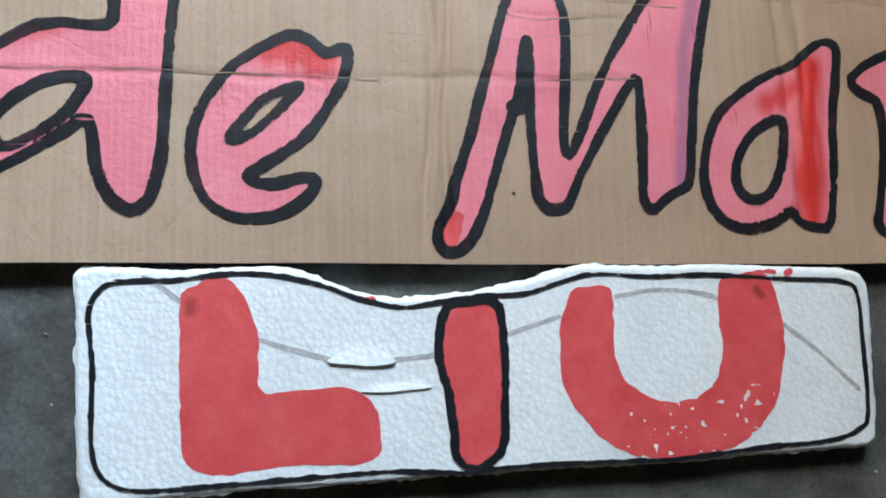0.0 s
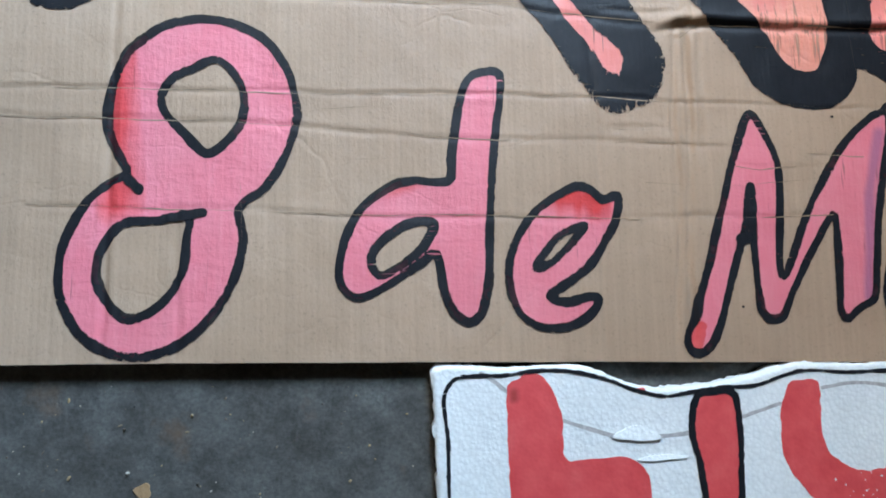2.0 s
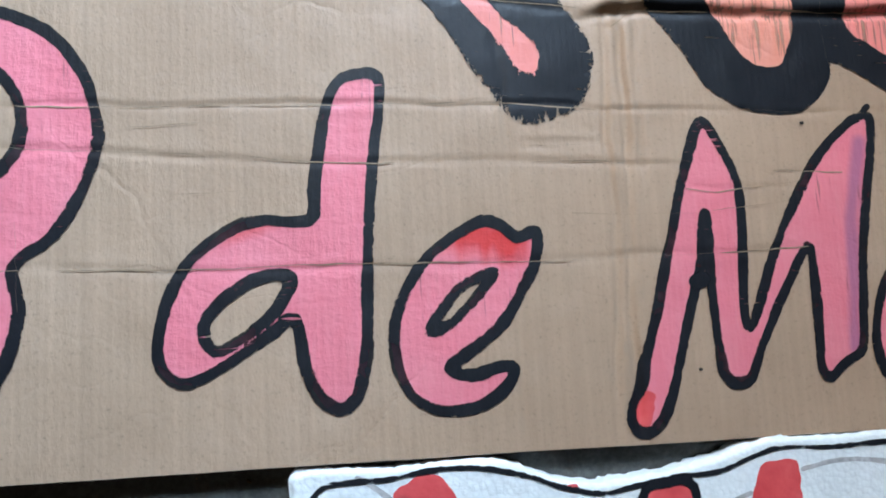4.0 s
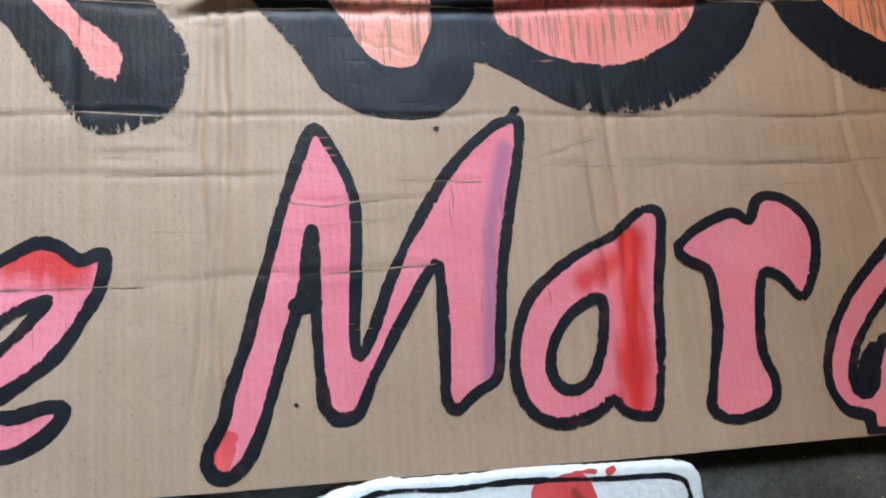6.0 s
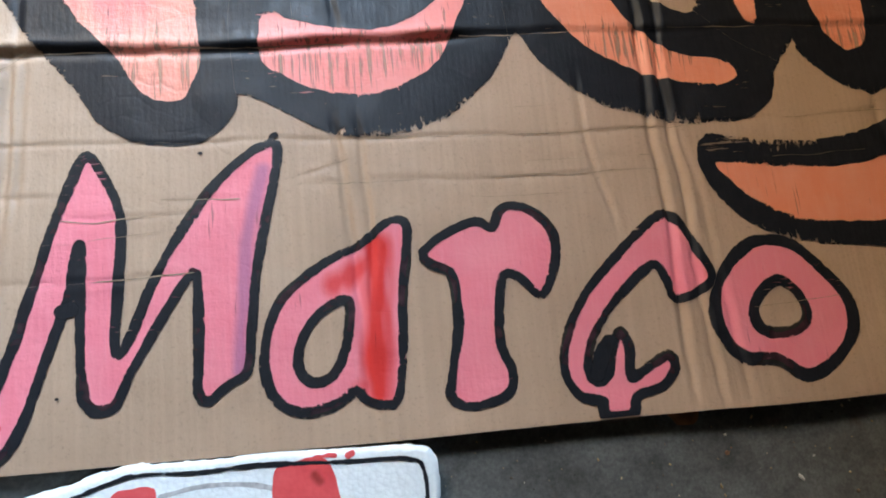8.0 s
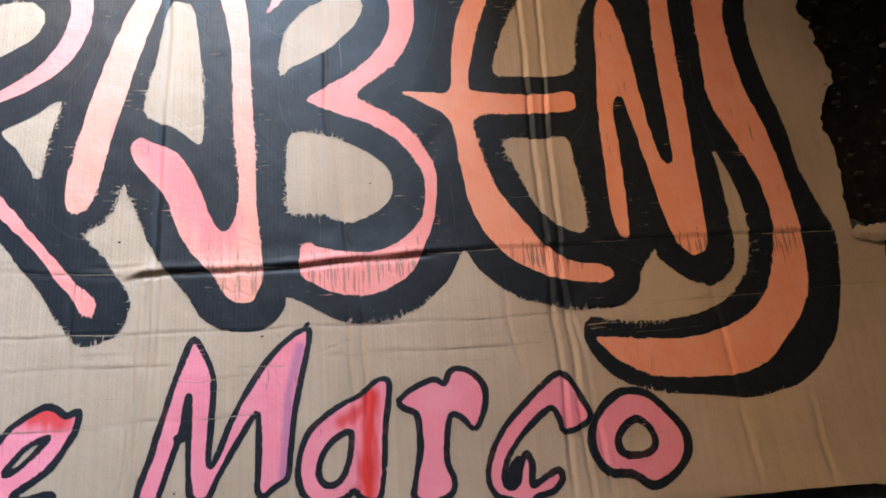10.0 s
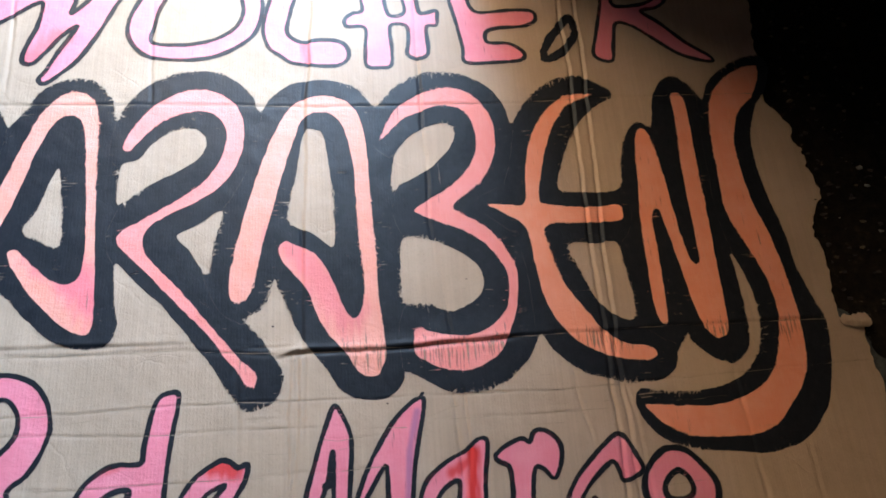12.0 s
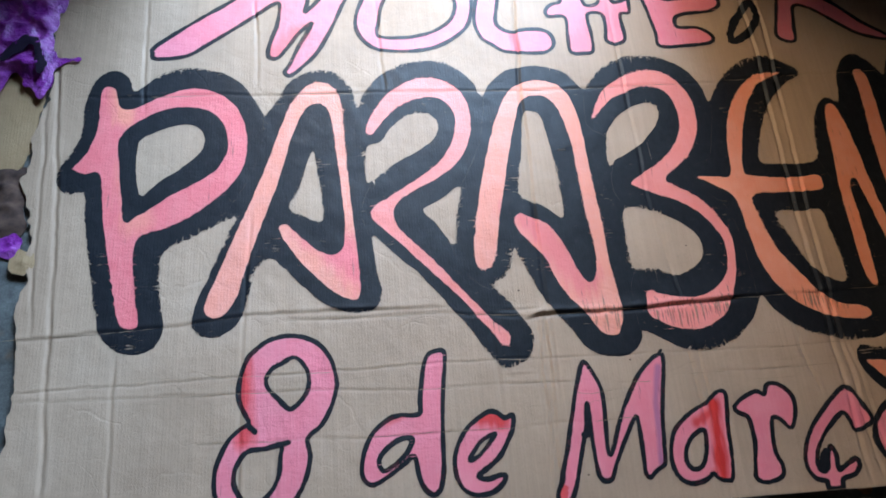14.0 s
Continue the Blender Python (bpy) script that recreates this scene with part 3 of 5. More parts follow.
def letter_row(letters, lift, dry=False):
    """letters: (label, loops, paint, wash, half width of the outline). dry: thick black that reaches to RIM_BLACK, brushed on dry."""
    lines = [[smooth_loop(l) for l in loops] for _, loops, *_ in letters]
    for k, (label, loops, paint, wash, width) in enumerate(letters):
        pts = np.concatenate(lines[k])
        grow = 0.075 if dry else 0.02
        x, y = grid(pts[:, 0].min() - grow, pts[:, 1].min() - grow, pts[:, 0].max() + grow, pts[:, 1].max() + grow)
        sd = signed(x, y, lines[k])
        other = np.full(x.shape, 1e9)
        for j in range(max(0, k - 2), min(len(letters), k + 3)):
            if j != k:
                other = np.minimum(other, signed(x, y, lines[j]))
        wobble = 0.0012 * vnoise(x * 70, y * 70, 21 + k) + 0.0008 * vnoise(x * 190, y * 190, 22)
        fill = sd + wobble - (0.008 if dry else 0.002)
        fold = np.interp(x, [0.0, 0.337, 0.61, 1.5], [0.500, 0.496, 0.505, 0.512])
        thin = np.clip(1.15 - np.abs(y - fold + 0.02) / 0.055, 0, 1) * (0.75 if k > 2 else 0.35) if dry else x * 0
        thin = np.maximum(thin, 0.22 * np.clip(vnoise(x * 6, y * 6, 39 + k) - 0.1, 0, 1)) if dry else thin
        fill = np.maximum(fill, np.interp(x, EDGE_X, EDGE_Y) + 0.0015 - y)
        if paint is not None:
            ob = put("letter", level_sheet("letter", x, y, fill, over(lift), 0.0, {"wash": np.clip((wash or NO_WASH)(x, y), 0, 1), "thin": thin}), paint, sign, label)
        if dry:
            rag = 0.0018 * vnoise(x * 30, y * 30, 32 + k) + 0.0010 * vnoise(x * 95, y * 80, 33)
            outer = np.maximum(signed(x, y, [RIM_BLACK]), -signed(x, y, COUNTERS)) + rag - 0.002
            inner = -(sd + 0.003 + 0.0015 * vnoise(x * 90, y * 60, 34)) - 0.001
            edge = np.maximum(outer, inner)
            run = np.clip(0.30 + 0.95 * vnoise(x * 8, y * 8, 35 + k), 0.10, 1.0) * np.where(outer > inner, 1.0, 0.4)
            f = np.maximum(edge, -(other - 0.001))
        else:
            w = width * (1 + 0.22 * vnoise(x * 28, y * 28, 36 + k)) + 0.0006 * vnoise(x * 160, y * 160, 37) + 0.0006
            edge = f = np.abs(sd) - w
            run = np.clip(0.06 + 0.07 * vnoise(x * 16, y * 16, 35 + k), 0.03, 0.13)
        gx, gy = np.gradient(edge, CELL)
        layers = {"inset": np.clip(-edge, 0, 0.03), "dry": run, "turn": np.clip(1.6 * gx * gx / (gx * gx + gy * gy + 1e-9) - 0.3, 0, 1), "solid": x * 0 + (1.0 if dry else 0.0)}
        f = np.maximum(f, np.interp(x, EDGE_X, EDGE_Y) + 0.0015 - y)
        f = np.maximum(f, sd - other + 1e-4) if dry else np.maximum(f, np.abs(sd) - np.abs(other) + 1e-4)
        put("outline", level_sheet("outline", x, y, f, over(lift + 0.0004), 0.0, layers), BLACK, ob if paint is not None else sign, "black brushed outline")


def strokes(name, lines, half, mat, parent, label, lift, height=over, rough=0.2, closed=False):
    """Brush or pen strokes along smooth curves, each a part of its own."""
    for pts in lines:
        line = smooth_loop(pts, closed)
        x, y = grid(line[:, 0].min() - half * 2, line[:, 1].min() - half * 2, line[:, 0].max() + half * 2, line[:, 1].max() + half * 2, min(CELL, half * 0.7))
        f = distance(x, y, line, closed) - half * (1 + rough * vnoise(x * 40, y * 40, 41) + rough * vnoise(x * 150, y * 150, 42))
        put(name, level_sheet(name, x, y, f, height(lift)), mat, parent, label)


# how far the black of the large letters reaches, and the bare counters within it
rim_points = []
for piece in ([[(-1.082, 1.124), (-1.072, 1.176), (-1.051, 1.223), (-1.013, 1.24), (-0.977, 1.217), (-0.961, 1.173), (-0.929, 1.195), (-0.887, 1.229), (-0.813, 1.246), (-0.737, 1.23), (-0.675, 1.188), (-0.637, 1.128), (-0.617, 1.093), (-0.591, 1.118), (-0.553, 1.189), (-0.491, 1.228), (-0.428, 1.223), (-0.383, 1.175), (-0.366, 1.112), (-0.344, 1.156), (-0.286, 1.219), (-0.203, 1.255), (-0.113, 1.25), (-0.044, 1.195), (-0.014, 1.138), (0.02, 1.184), (0.074, 1.221), (0.16, 1.232), (0.241, 1.207), (0.287, 1.153)]], [[(0.345, 1.215), (0.422, 1.256), (0.511, 1.257), (0.593, 1.223), (0.641, 1.159), (0.662, 1.097), (0.716, 1.177), (0.794, 1.235), (0.872, 1.254), (0.954, 1.215), (0.971, 1.188), (0.906, 1.149), (0.842, 1.082), (0.788, 0.973), (0.774, 0.899), (0.853, 0.889), (0.944, 0.899), (0.964, 0.974), (0.989, 1.056), (1.032, 1.103), (1.074, 1.089), (1.096, 1.181), (1.134, 1.241), (1.186, 1.252), (1.224, 1.213), (1.25, 1.174), (1.286, 1.24), (1.376, 1.307), (1.468, 1.331), (1.491, 1.29), (1.458, 1.208)]], [[(1.408, 1.147), (1.375, 1.051), (1.373, 0.939), (1.385, 0.849), (1.405, 0.762), (1.415, 0.661), (1.437, 0.579), (1.462, 0.515), (1.456, 0.437), (1.439, 0.363), (1.409, 0.291), (1.354, 0.236), (1.307, 0.207), (1.224, 0.189), (1.133, 0.199), (1.028, 0.212), (0.951, 0.243), (0.91, 0.285), (0.894, 0.331), (0.909, 0.363), (0.962, 0.352), (1.039, 0.345), (1.119, 0.352), (1.187, 0.374), (1.238, 0.421), (1.267, 0.489), (1.272, 0.566), (1.257, 0.647), (1.231, 0.7)]]):
    rim_points += piece[0]
for piece in ([[(1.233, 0.615), (1.235, 0.536), (1.226, 0.459), (1.198, 0.422), (1.156, 0.413), (1.105, 0.44), (1.068, 0.479), (1.066, 0.496), (1.047, 0.475), (1.024, 0.444), (1.015, 0.412), (0.983, 0.386), (0.931, 0.378), (0.868, 0.382), (0.824, 0.395), (0.773, 0.412), (0.734, 0.442), (0.701, 0.472), (0.675, 0.511), (0.643, 0.466), (0.61, 0.431), (0.564, 0.397), (0.516, 0.382), (0.465, 0.381), (0.428, 0.389), (0.393, 0.41), (0.358, 0.431), (0.33, 0.439), (0.321, 0.412), (0.291, 0.385), (0.251, 0.38), (0.207, 0.388), (0.176, 0.411), (0.15, 0.455), (0.098, 0.521), (0.061, 0.598), (0.025, 0.677), (0.014, 0.647), (-0.006, 0.605), (-0.042, 0.582)]], [[(-0.01, 0.542), (0.043, 0.462), (0.046, 0.433), (0.035, 0.4), (0.014, 0.381), (-0.018, 0.373), (-0.04, 0.376), (-0.062, 0.398), (-0.086, 0.433), (-0.11, 0.477), (-0.152, 0.529), (-0.217, 0.614), (-0.285, 0.679), (-0.34, 0.731), (-0.337, 0.651), (-0.325, 0.576), (-0.342, 0.541), (-0.384, 0.532), (-0.446, 0.548), (-0.507, 0.595), (-0.569, 0.664), (-0.604, 0.685), (-0.635, 0.656), (-0.65, 0.596), (-0.669, 0.534), (-0.702, 0.501), (-0.741, 0.494), (-0.778, 0.517), (-0.776, 0.561), (-0.746, 0.645), (-0.708, 0.739), (-0.682, 0.799)]], [[(-0.723, 0.786), (-0.791, 0.751), (-0.857, 0.717), (-0.867, 0.659), (-0.857, 0.58), (-0.849, 0.511), (-0.869, 0.479), (-0.906, 0.464), (-0.951, 0.475), (-0.986, 0.507), (-1.003, 0.562), (-1.026, 0.675), (-1.048, 0.794), (-1.061, 0.887), (-1.093, 0.883), (-1.126, 0.905), (-1.129, 0.949), (-1.104, 0.992), (-1.082, 1.048), (-1.079, 1.09)]]):
    rim_points += piece[0]
RIM_BLACK = smooth_loop(rim_points, True, 0.012)
COUNTERS = [smooth_loop(l, True, 0.010) for l in [[(-0.941, 1.013), (-0.891, 1.055), (-0.834, 1.074), (-0.79, 1.064), (-0.77, 1.029), (-0.78, 0.988), (-0.828, 0.94), (-0.882, 0.902), (-0.903, 0.883), (-0.93, 0.873)],
    [(-0.491, 0.98), (-0.522, 0.887), (-0.552, 0.816), (-0.512, 0.792), (-0.47, 0.776), (-0.465, 0.836), (-0.478, 0.926)],
    [(-0.347, 0.985), (-0.309, 1.004), (-0.271, 1.052), (-0.227, 1.084), (-0.175, 1.088), (-0.145, 1.06), (-0.153, 1.016), (-0.198, 0.974), (-0.27, 0.935), (-0.33, 0.89), (-0.351, 0.885)],
    [(-0.207, 0.797), (-0.164, 0.822), (-0.101, 0.861), (-0.115, 0.78), (-0.131, 0.698), (-0.17, 0.75)],
    [(0.097, 1.071), (0.127, 1.083), (0.149, 1.065), (0.161, 0.997), (0.168, 0.909), (0.171, 0.758), (0.117, 0.793), (0.056, 0.829), (0.074, 0.938)],
    [(0.326, 0.982), (0.359, 1.044), (0.418, 1.089), (0.48, 1.102), (0.501, 1.068), (0.482, 1.022), (0.419, 0.961), (0.345, 0.919), (0.323, 0.908)],
    [(0.343, 0.771), (0.415, 0.767), (0.489, 0.734), (0.536, 0.69), (0.543, 0.641), (0.517, 0.603), (0.456, 0.58), (0.398, 0.6), (0.339, 0.604), (0.331, 0.661)],
    [(0.778, 0.743), (0.85, 0.745), (0.912, 0.746), (0.922, 0.684), (0.932, 0.613), (0.928, 0.54), (0.881, 0.544), (0.835, 0.588), (0.799, 0.667)]]]

# middle row: large letters, thick black
letter_row([
    ("rose painted letter P", [[(-1.031, 1.197), (-1.005, 1.186), (-0.988, 1.133), (-0.953, 1.129), (-0.883, 1.165), (-0.81, 1.186), (-0.735, 1.167), (-0.681, 1.112), (-0.658, 1.034), (-0.663, 0.95), (-0.698, 0.886), (-0.753, 0.834), (-0.834, 0.783), (-0.901, 0.764), (-0.922, 0.743), (-0.925, 0.684), (-0.913, 0.598), (-0.902, 0.535), (-0.917, 0.522), (-0.943, 0.527), (-0.958, 0.552), (-0.978, 0.644), (-1, 0.747), (-1.017, 0.838), (-1.029, 0.932), (-1.064, 0.934), (-1.097, 0.951), (-1.088, 0.967), (-1.064, 1.006), (-1.048, 1.064), (-1.047, 1.132), (-1.046, 1.175)],
    [(-0.982, 1.036), (-0.936, 1.085), (-0.866, 1.118), (-0.8, 1.119), (-0.748, 1.097), (-0.72, 1.053), (-0.715, 0.994), (-0.735, 0.945), (-0.784, 0.906), (-0.852, 0.869), (-0.902, 0.833), (-0.931, 0.819), (-0.955, 0.802), (-0.966, 0.867), (-0.978, 0.962)]], ROSE, strokes_wash([([(-0.99, 1.18), (-0.98, 1.10)], 0.03, 0.8), ([(-0.95, 0.95), (-0.93, 0.80)], 0.04, 0.5)]), 0.047),
    ("peach painted letter A", [[(-0.756, 0.556), (-0.75, 0.595), (-0.714, 0.687), (-0.668, 0.806), (-0.627, 0.908), (-0.591, 1.014), (-0.553, 1.117), (-0.515, 1.173), (-0.473, 1.196), (-0.426, 1.177), (-0.406, 1.122), (-0.401, 1.008), (-0.391, 0.857), (-0.38, 0.714), (-0.373, 0.601), (-0.382, 0.565), (-0.411, 0.564), (-0.465, 0.602), (-0.527, 0.669), (-0.569, 0.732), (-0.58, 0.768), (-0.557, 0.776), (-0.519, 0.737), (-0.477, 0.701), (-0.439, 0.69), (-0.417, 0.716), (-0.416, 0.81), (-0.427, 0.941), (-0.44, 1.07), (-0.459, 1.118), (-0.496, 1.115), (-0.523, 1.072), (-0.551, 0.987), (-0.58, 0.881), (-0.618, 0.773), (-0.652, 0.669), (-0.675, 0.59), (-0.703, 0.546), (-0.732, 0.535)]], PEACH, strokes_wash([([(-0.50, 0.77), (-0.34, 0.60)], 0.05, 0.9)]), 0.047),
    ("coral painted letter R", [[(-0.349, 1.032), (-0.332, 1.084), (-0.281, 1.155), (-0.207, 1.199), (-0.134, 1.201), (-0.072, 1.158), (-0.05, 1.084), (-0.058, 1.004), (-0.093, 0.936), (-0.151, 0.888), (-0.214, 0.857), (-0.269, 0.819), (-0.279, 0.779), (-0.259, 0.739), (-0.198, 0.674), (-0.145, 0.61), (-0.093, 0.547), (-0.041, 0.486), (-0.012, 0.459), (-0.009, 0.439), (-0.015, 0.423), (-0.031, 0.423), (-0.044, 0.434), (-0.058, 0.461), (-0.084, 0.489), (-0.128, 0.55), (-0.195, 0.62), (-0.262, 0.693), (-0.317, 0.75), (-0.345, 0.783), (-0.336, 0.814), (-0.29, 0.844), (-0.228, 0.883), (-0.163, 0.93), (-0.119, 0.989), (-0.101, 1.05), (-0.109, 1.104), (-0.147, 1.133), (-0.203, 1.129), (-0.261, 1.1), (-0.307, 1.048), (-0.327, 1.022)]], CORAL, None, 0.050),
    ("peach painted letter A", [[(-0.084, 0.66), (-0.073, 0.745), (-0.049, 0.858), (-0.02, 0.959), (0.015, 1.064), (0.057, 1.146), (0.111, 1.182), (0.179, 1.186), (0.233, 1.15), (0.256, 1.084), (0.266, 0.984), (0.27, 0.862), (0.277, 0.712), (0.281, 0.601), (0.292, 0.492), (0.285, 0.462), (0.272, 0.436), (0.252, 0.429), (0.231, 0.434), (0.21, 0.454), (0.193, 0.483), (0.137, 0.556), (0.098, 0.65), (0.058, 0.699), (0.031, 0.748), (0.05, 0.778), (0.09, 0.762), (0.132, 0.735), (0.169, 0.67), (0.196, 0.598), (0.216, 0.578), (0.232, 0.604), (0.238, 0.666), (0.23, 0.763), (0.225, 0.881), (0.218, 0.995), (0.198, 1.086), (0.17, 1.124), (0.13, 1.131), (0.094, 1.107), (0.08, 1.062), (0.053, 0.974), (0.023, 0.855), (-0.005, 0.742), (-0.021, 0.664), (-0.043, 0.627), (-0.07, 0.624)]], PEACH, strokes_wash([([(0.05, 0.78), (0.20, 0.58)], 0.05, 0.7)]), 0.052),
    ("coral painted letter B", [[(0.293, 1.052), (0.333, 1.138), (0.392, 1.185), (0.467, 1.212), (0.536, 1.205), (0.588, 1.16), (0.615, 1.083), (0.605, 0.999), (0.564, 0.928), (0.513, 0.886), (0.482, 0.856), (0.51, 0.834), (0.568, 0.797), (0.618, 0.728), (0.635, 0.661), (0.623, 0.581), (0.593, 0.507), (0.574, 0.474), (0.537, 0.447), (0.496, 0.432), (0.457, 0.431), (0.42, 0.439), (0.384, 0.455), (0.355, 0.479), (0.353, 0.532), (0.371, 0.546), (0.407, 0.532), (0.475, 0.52), (0.532, 0.532), (0.58, 0.568), (0.599, 0.614), (0.598, 0.679), (0.563, 0.739), (0.507, 0.783), (0.44, 0.812), (0.372, 0.844), (0.402, 0.873), (0.458, 0.906), (0.509, 0.948), (0.548, 1.011), (0.553, 1.075), (0.53, 1.133), (0.473, 1.154), (0.418, 1.136), (0.362, 1.109), (0.317, 1.064)]], CORAL, None, 0.052),
    ("orange painted letter E", [[(0.913, 1.192), (0.871, 1.173), (0.828, 1.15), (0.777, 1.077), (0.743, 0.983), (0.719, 0.88), (0.739, 0.861), (0.842, 0.85), (0.934, 0.854), (0.948, 0.831), (0.933, 0.803), (0.835, 0.798), (0.728, 0.795), (0.73, 0.728), (0.756, 0.64), (0.803, 0.568), (0.839, 0.518), (0.89, 0.481), (0.946, 0.472), (0.974, 0.451), (0.96, 0.431), (0.91, 0.429), (0.829, 0.45), (0.764, 0.486), (0.715, 0.543), (0.689, 0.613), (0.677, 0.7), (0.665, 0.789), (0.618, 0.827), (0.568, 0.858), (0.586, 0.865), (0.636, 0.862), (0.67, 0.868), (0.683, 0.959), (0.708, 1.056), (0.755, 1.132), (0.808, 1.18), (0.866, 1.198)]], ORANGE, None, 0.050),
    ("orange painted letter N", [[(1.016, 1.058), (1.002, 0.942), (0.988, 0.814), (0.983, 0.693), (0.981, 0.59), (0.991, 0.526), (1.015, 0.521), (1.022, 0.561), (1.026, 0.662), (1.027, 0.752), (1.03, 0.814), (1.045, 0.832), (1.056, 0.782), (1.068, 0.706), (1.08, 0.631), (1.093, 0.558), (1.111, 0.501), (1.143, 0.472), (1.175, 0.484), (1.184, 0.527), (1.187, 0.614), (1.189, 0.719), (1.193, 0.843), (1.193, 0.974), (1.197, 1.093), (1.196, 1.172), (1.177, 1.203), (1.149, 1.19), (1.148, 1.11), (1.139, 0.974), (1.136, 0.844), (1.135, 0.735), (1.132, 0.682), (1.116, 0.69), (1.103, 0.751), (1.094, 0.845), (1.085, 0.941), (1.072, 1.033), (1.056, 1.079), (1.038, 1.087)]], ORANGE, None, 0.047),
    ("orange painted letter S with a long tail", [[(1.451, 1.299), (1.449, 1.248), (1.415, 1.187), (1.355, 1.127), (1.324, 1.031), (1.327, 0.939), (1.337, 0.85), (1.361, 0.763), (1.38, 0.662), (1.39, 0.564), (1.391, 0.47), (1.38, 0.394), (1.348, 0.336), (1.303, 0.288), (1.253, 0.247), (1.186, 0.229), (1.109, 0.23), (1.033, 0.236), (0.976, 0.259), (0.936, 0.288), (0.915, 0.326), (1.003, 0.318), (1.095, 0.314), (1.177, 0.328), (1.239, 0.355), (1.282, 0.398), (1.308, 0.457), (1.323, 0.518), (1.321, 0.597), (1.298, 0.679), (1.259, 0.772), (1.24, 0.85), (1.245, 0.957), (1.25, 1.068), (1.267, 1.164), (1.301, 1.224), (1.369, 1.276)]], ORANGE, None, 0.050),
], 0.0005, dry=True)

# top row: pink letters, thin outline
letter_row([
    ("pink painted letter M", [[(-0.906, 1.278), (-0.919, 1.295), (-0.909, 1.324), (-0.804, 1.407), (-0.726, 1.463), (-0.656, 1.516), (-0.613, 1.542), (-0.575, 1.554), (-0.542, 1.537), (-0.504, 1.519), (-0.496, 1.474), (-0.503, 1.433), (-0.458, 1.485), (-0.421, 1.557), (-0.367, 1.529), (-0.4, 1.448), (-0.431, 1.37), (-0.469, 1.294), (-0.509, 1.248), (-0.546, 1.216), (-0.562, 1.228), (-0.547, 1.256), (-0.524, 1.311), (-0.493, 1.372), (-0.487, 1.391), (-0.522, 1.358), (-0.554, 1.31), (-0.58, 1.276), (-0.602, 1.276), (-0.608, 1.299), (-0.596, 1.346), (-0.582, 1.393), (-0.577, 1.461), (-0.602, 1.456), (-0.643, 1.423), (-0.711, 1.37), (-0.777, 1.321), (-0.829, 1.287)]], PINK, strokes_wash([([(-0.60, 1.29), (-0.52, 1.36)], 0.03, 0.4)]), 0.0056),
    ("pink painted letter U", [[(-0.274, 1.574), (-0.325, 1.501), (-0.354, 1.431), (-0.359, 1.373), (-0.335, 1.326), (-0.294, 1.3), (-0.216, 1.292), (-0.138, 1.304), (-0.076, 1.335), (-0.029, 1.384), (-0.011, 1.464), (-0.024, 1.525), (-0.053, 1.544), (-0.082, 1.518), (-0.068, 1.492), (-0.063, 1.442), (-0.086, 1.392), (-0.141, 1.357), (-0.219, 1.339), (-0.295, 1.346), (-0.293, 1.394), (-0.282, 1.453), (-0.254, 1.514), (-0.219, 1.561), (-0.234, 1.583)]], PINK, None, 0.0056),
    ("pink painted letter L", [[(0.059, 1.591), (0.026, 1.537), (0.002, 1.465), (-0.009, 1.395), (0.005, 1.337), (0.038, 1.309), (0.071, 1.287), (0.136, 1.28), (0.193, 1.281), (0.221, 1.305), (0.219, 1.338), (0.194, 1.359), (0.136, 1.361), (0.094, 1.353), (0.056, 1.383), (0.064, 1.447), (0.082, 1.519), (0.093, 1.582), (0.076, 1.602)]], PINK, strokes_wash([([(0.10, 1.36), (0.11, 1.29)], 0.014, 0.5)]), 0.0056),
    ("pink painted letter H", [[(0.261, 1.575), (0.278, 1.593), (0.31, 1.586), (0.325, 1.519), (0.34, 1.45), (0.384, 1.46), (0.378, 1.522), (0.366, 1.589), (0.39, 1.601), (0.407, 1.576), (0.421, 1.503), (0.431, 1.458), (0.477, 1.468), (0.479, 1.443), (0.474, 1.418), (0.446, 1.411), (0.447, 1.341), (0.44, 1.315), (0.411, 1.305), (0.386, 1.32), (0.392, 1.369), (0.387, 1.415), (0.342, 1.413), (0.343, 1.338), (0.339, 1.283), (0.309, 1.275), (0.271, 1.281), (0.269, 1.336), (0.27, 1.405), (0.22, 1.409), (0.215, 1.433), (0.237, 1.454), (0.265, 1.465), (0.259, 1.517)]], PINK, None, 0.0056),
    ("pink painted letter E", [[(0.506, 1.591), (0.598, 1.607), (0.707, 1.597), (0.828, 1.596), (0.834, 1.568), (0.809, 1.545), (0.701, 1.54), (0.582, 1.526), (0.596, 1.468), (0.695, 1.476), (0.764, 1.475), (0.773, 1.444), (0.735, 1.421), (0.653, 1.412), (0.62, 1.397), (0.622, 1.363), (0.684, 1.359), (0.725, 1.33), (0.714, 1.305), (0.643, 1.296), (0.552, 1.295), (0.546, 1.344), (0.534, 1.424), (0.518, 1.507)]], PINK, None, 0.0058),
    ("pink painted letter R", [[(1.003, 1.588), (1.105, 1.602), (1.178, 1.579), (1.2, 1.535), (1.169, 1.501), (1.114, 1.484), (1.164, 1.443), (1.237, 1.376), (1.312, 1.322), (1.296, 1.309), (1.21, 1.334), (1.127, 1.393), (1.068, 1.433), (1.025, 1.438), (1.007, 1.369), (0.992, 1.307), (0.94, 1.326), (0.956, 1.398), (0.985, 1.505)],
    [(1.034, 1.546), (1.135, 1.55), (1.161, 1.534), (1.118, 1.51), (1.032, 1.502)]], PINK, None, 0.0058),
], 0.0005)
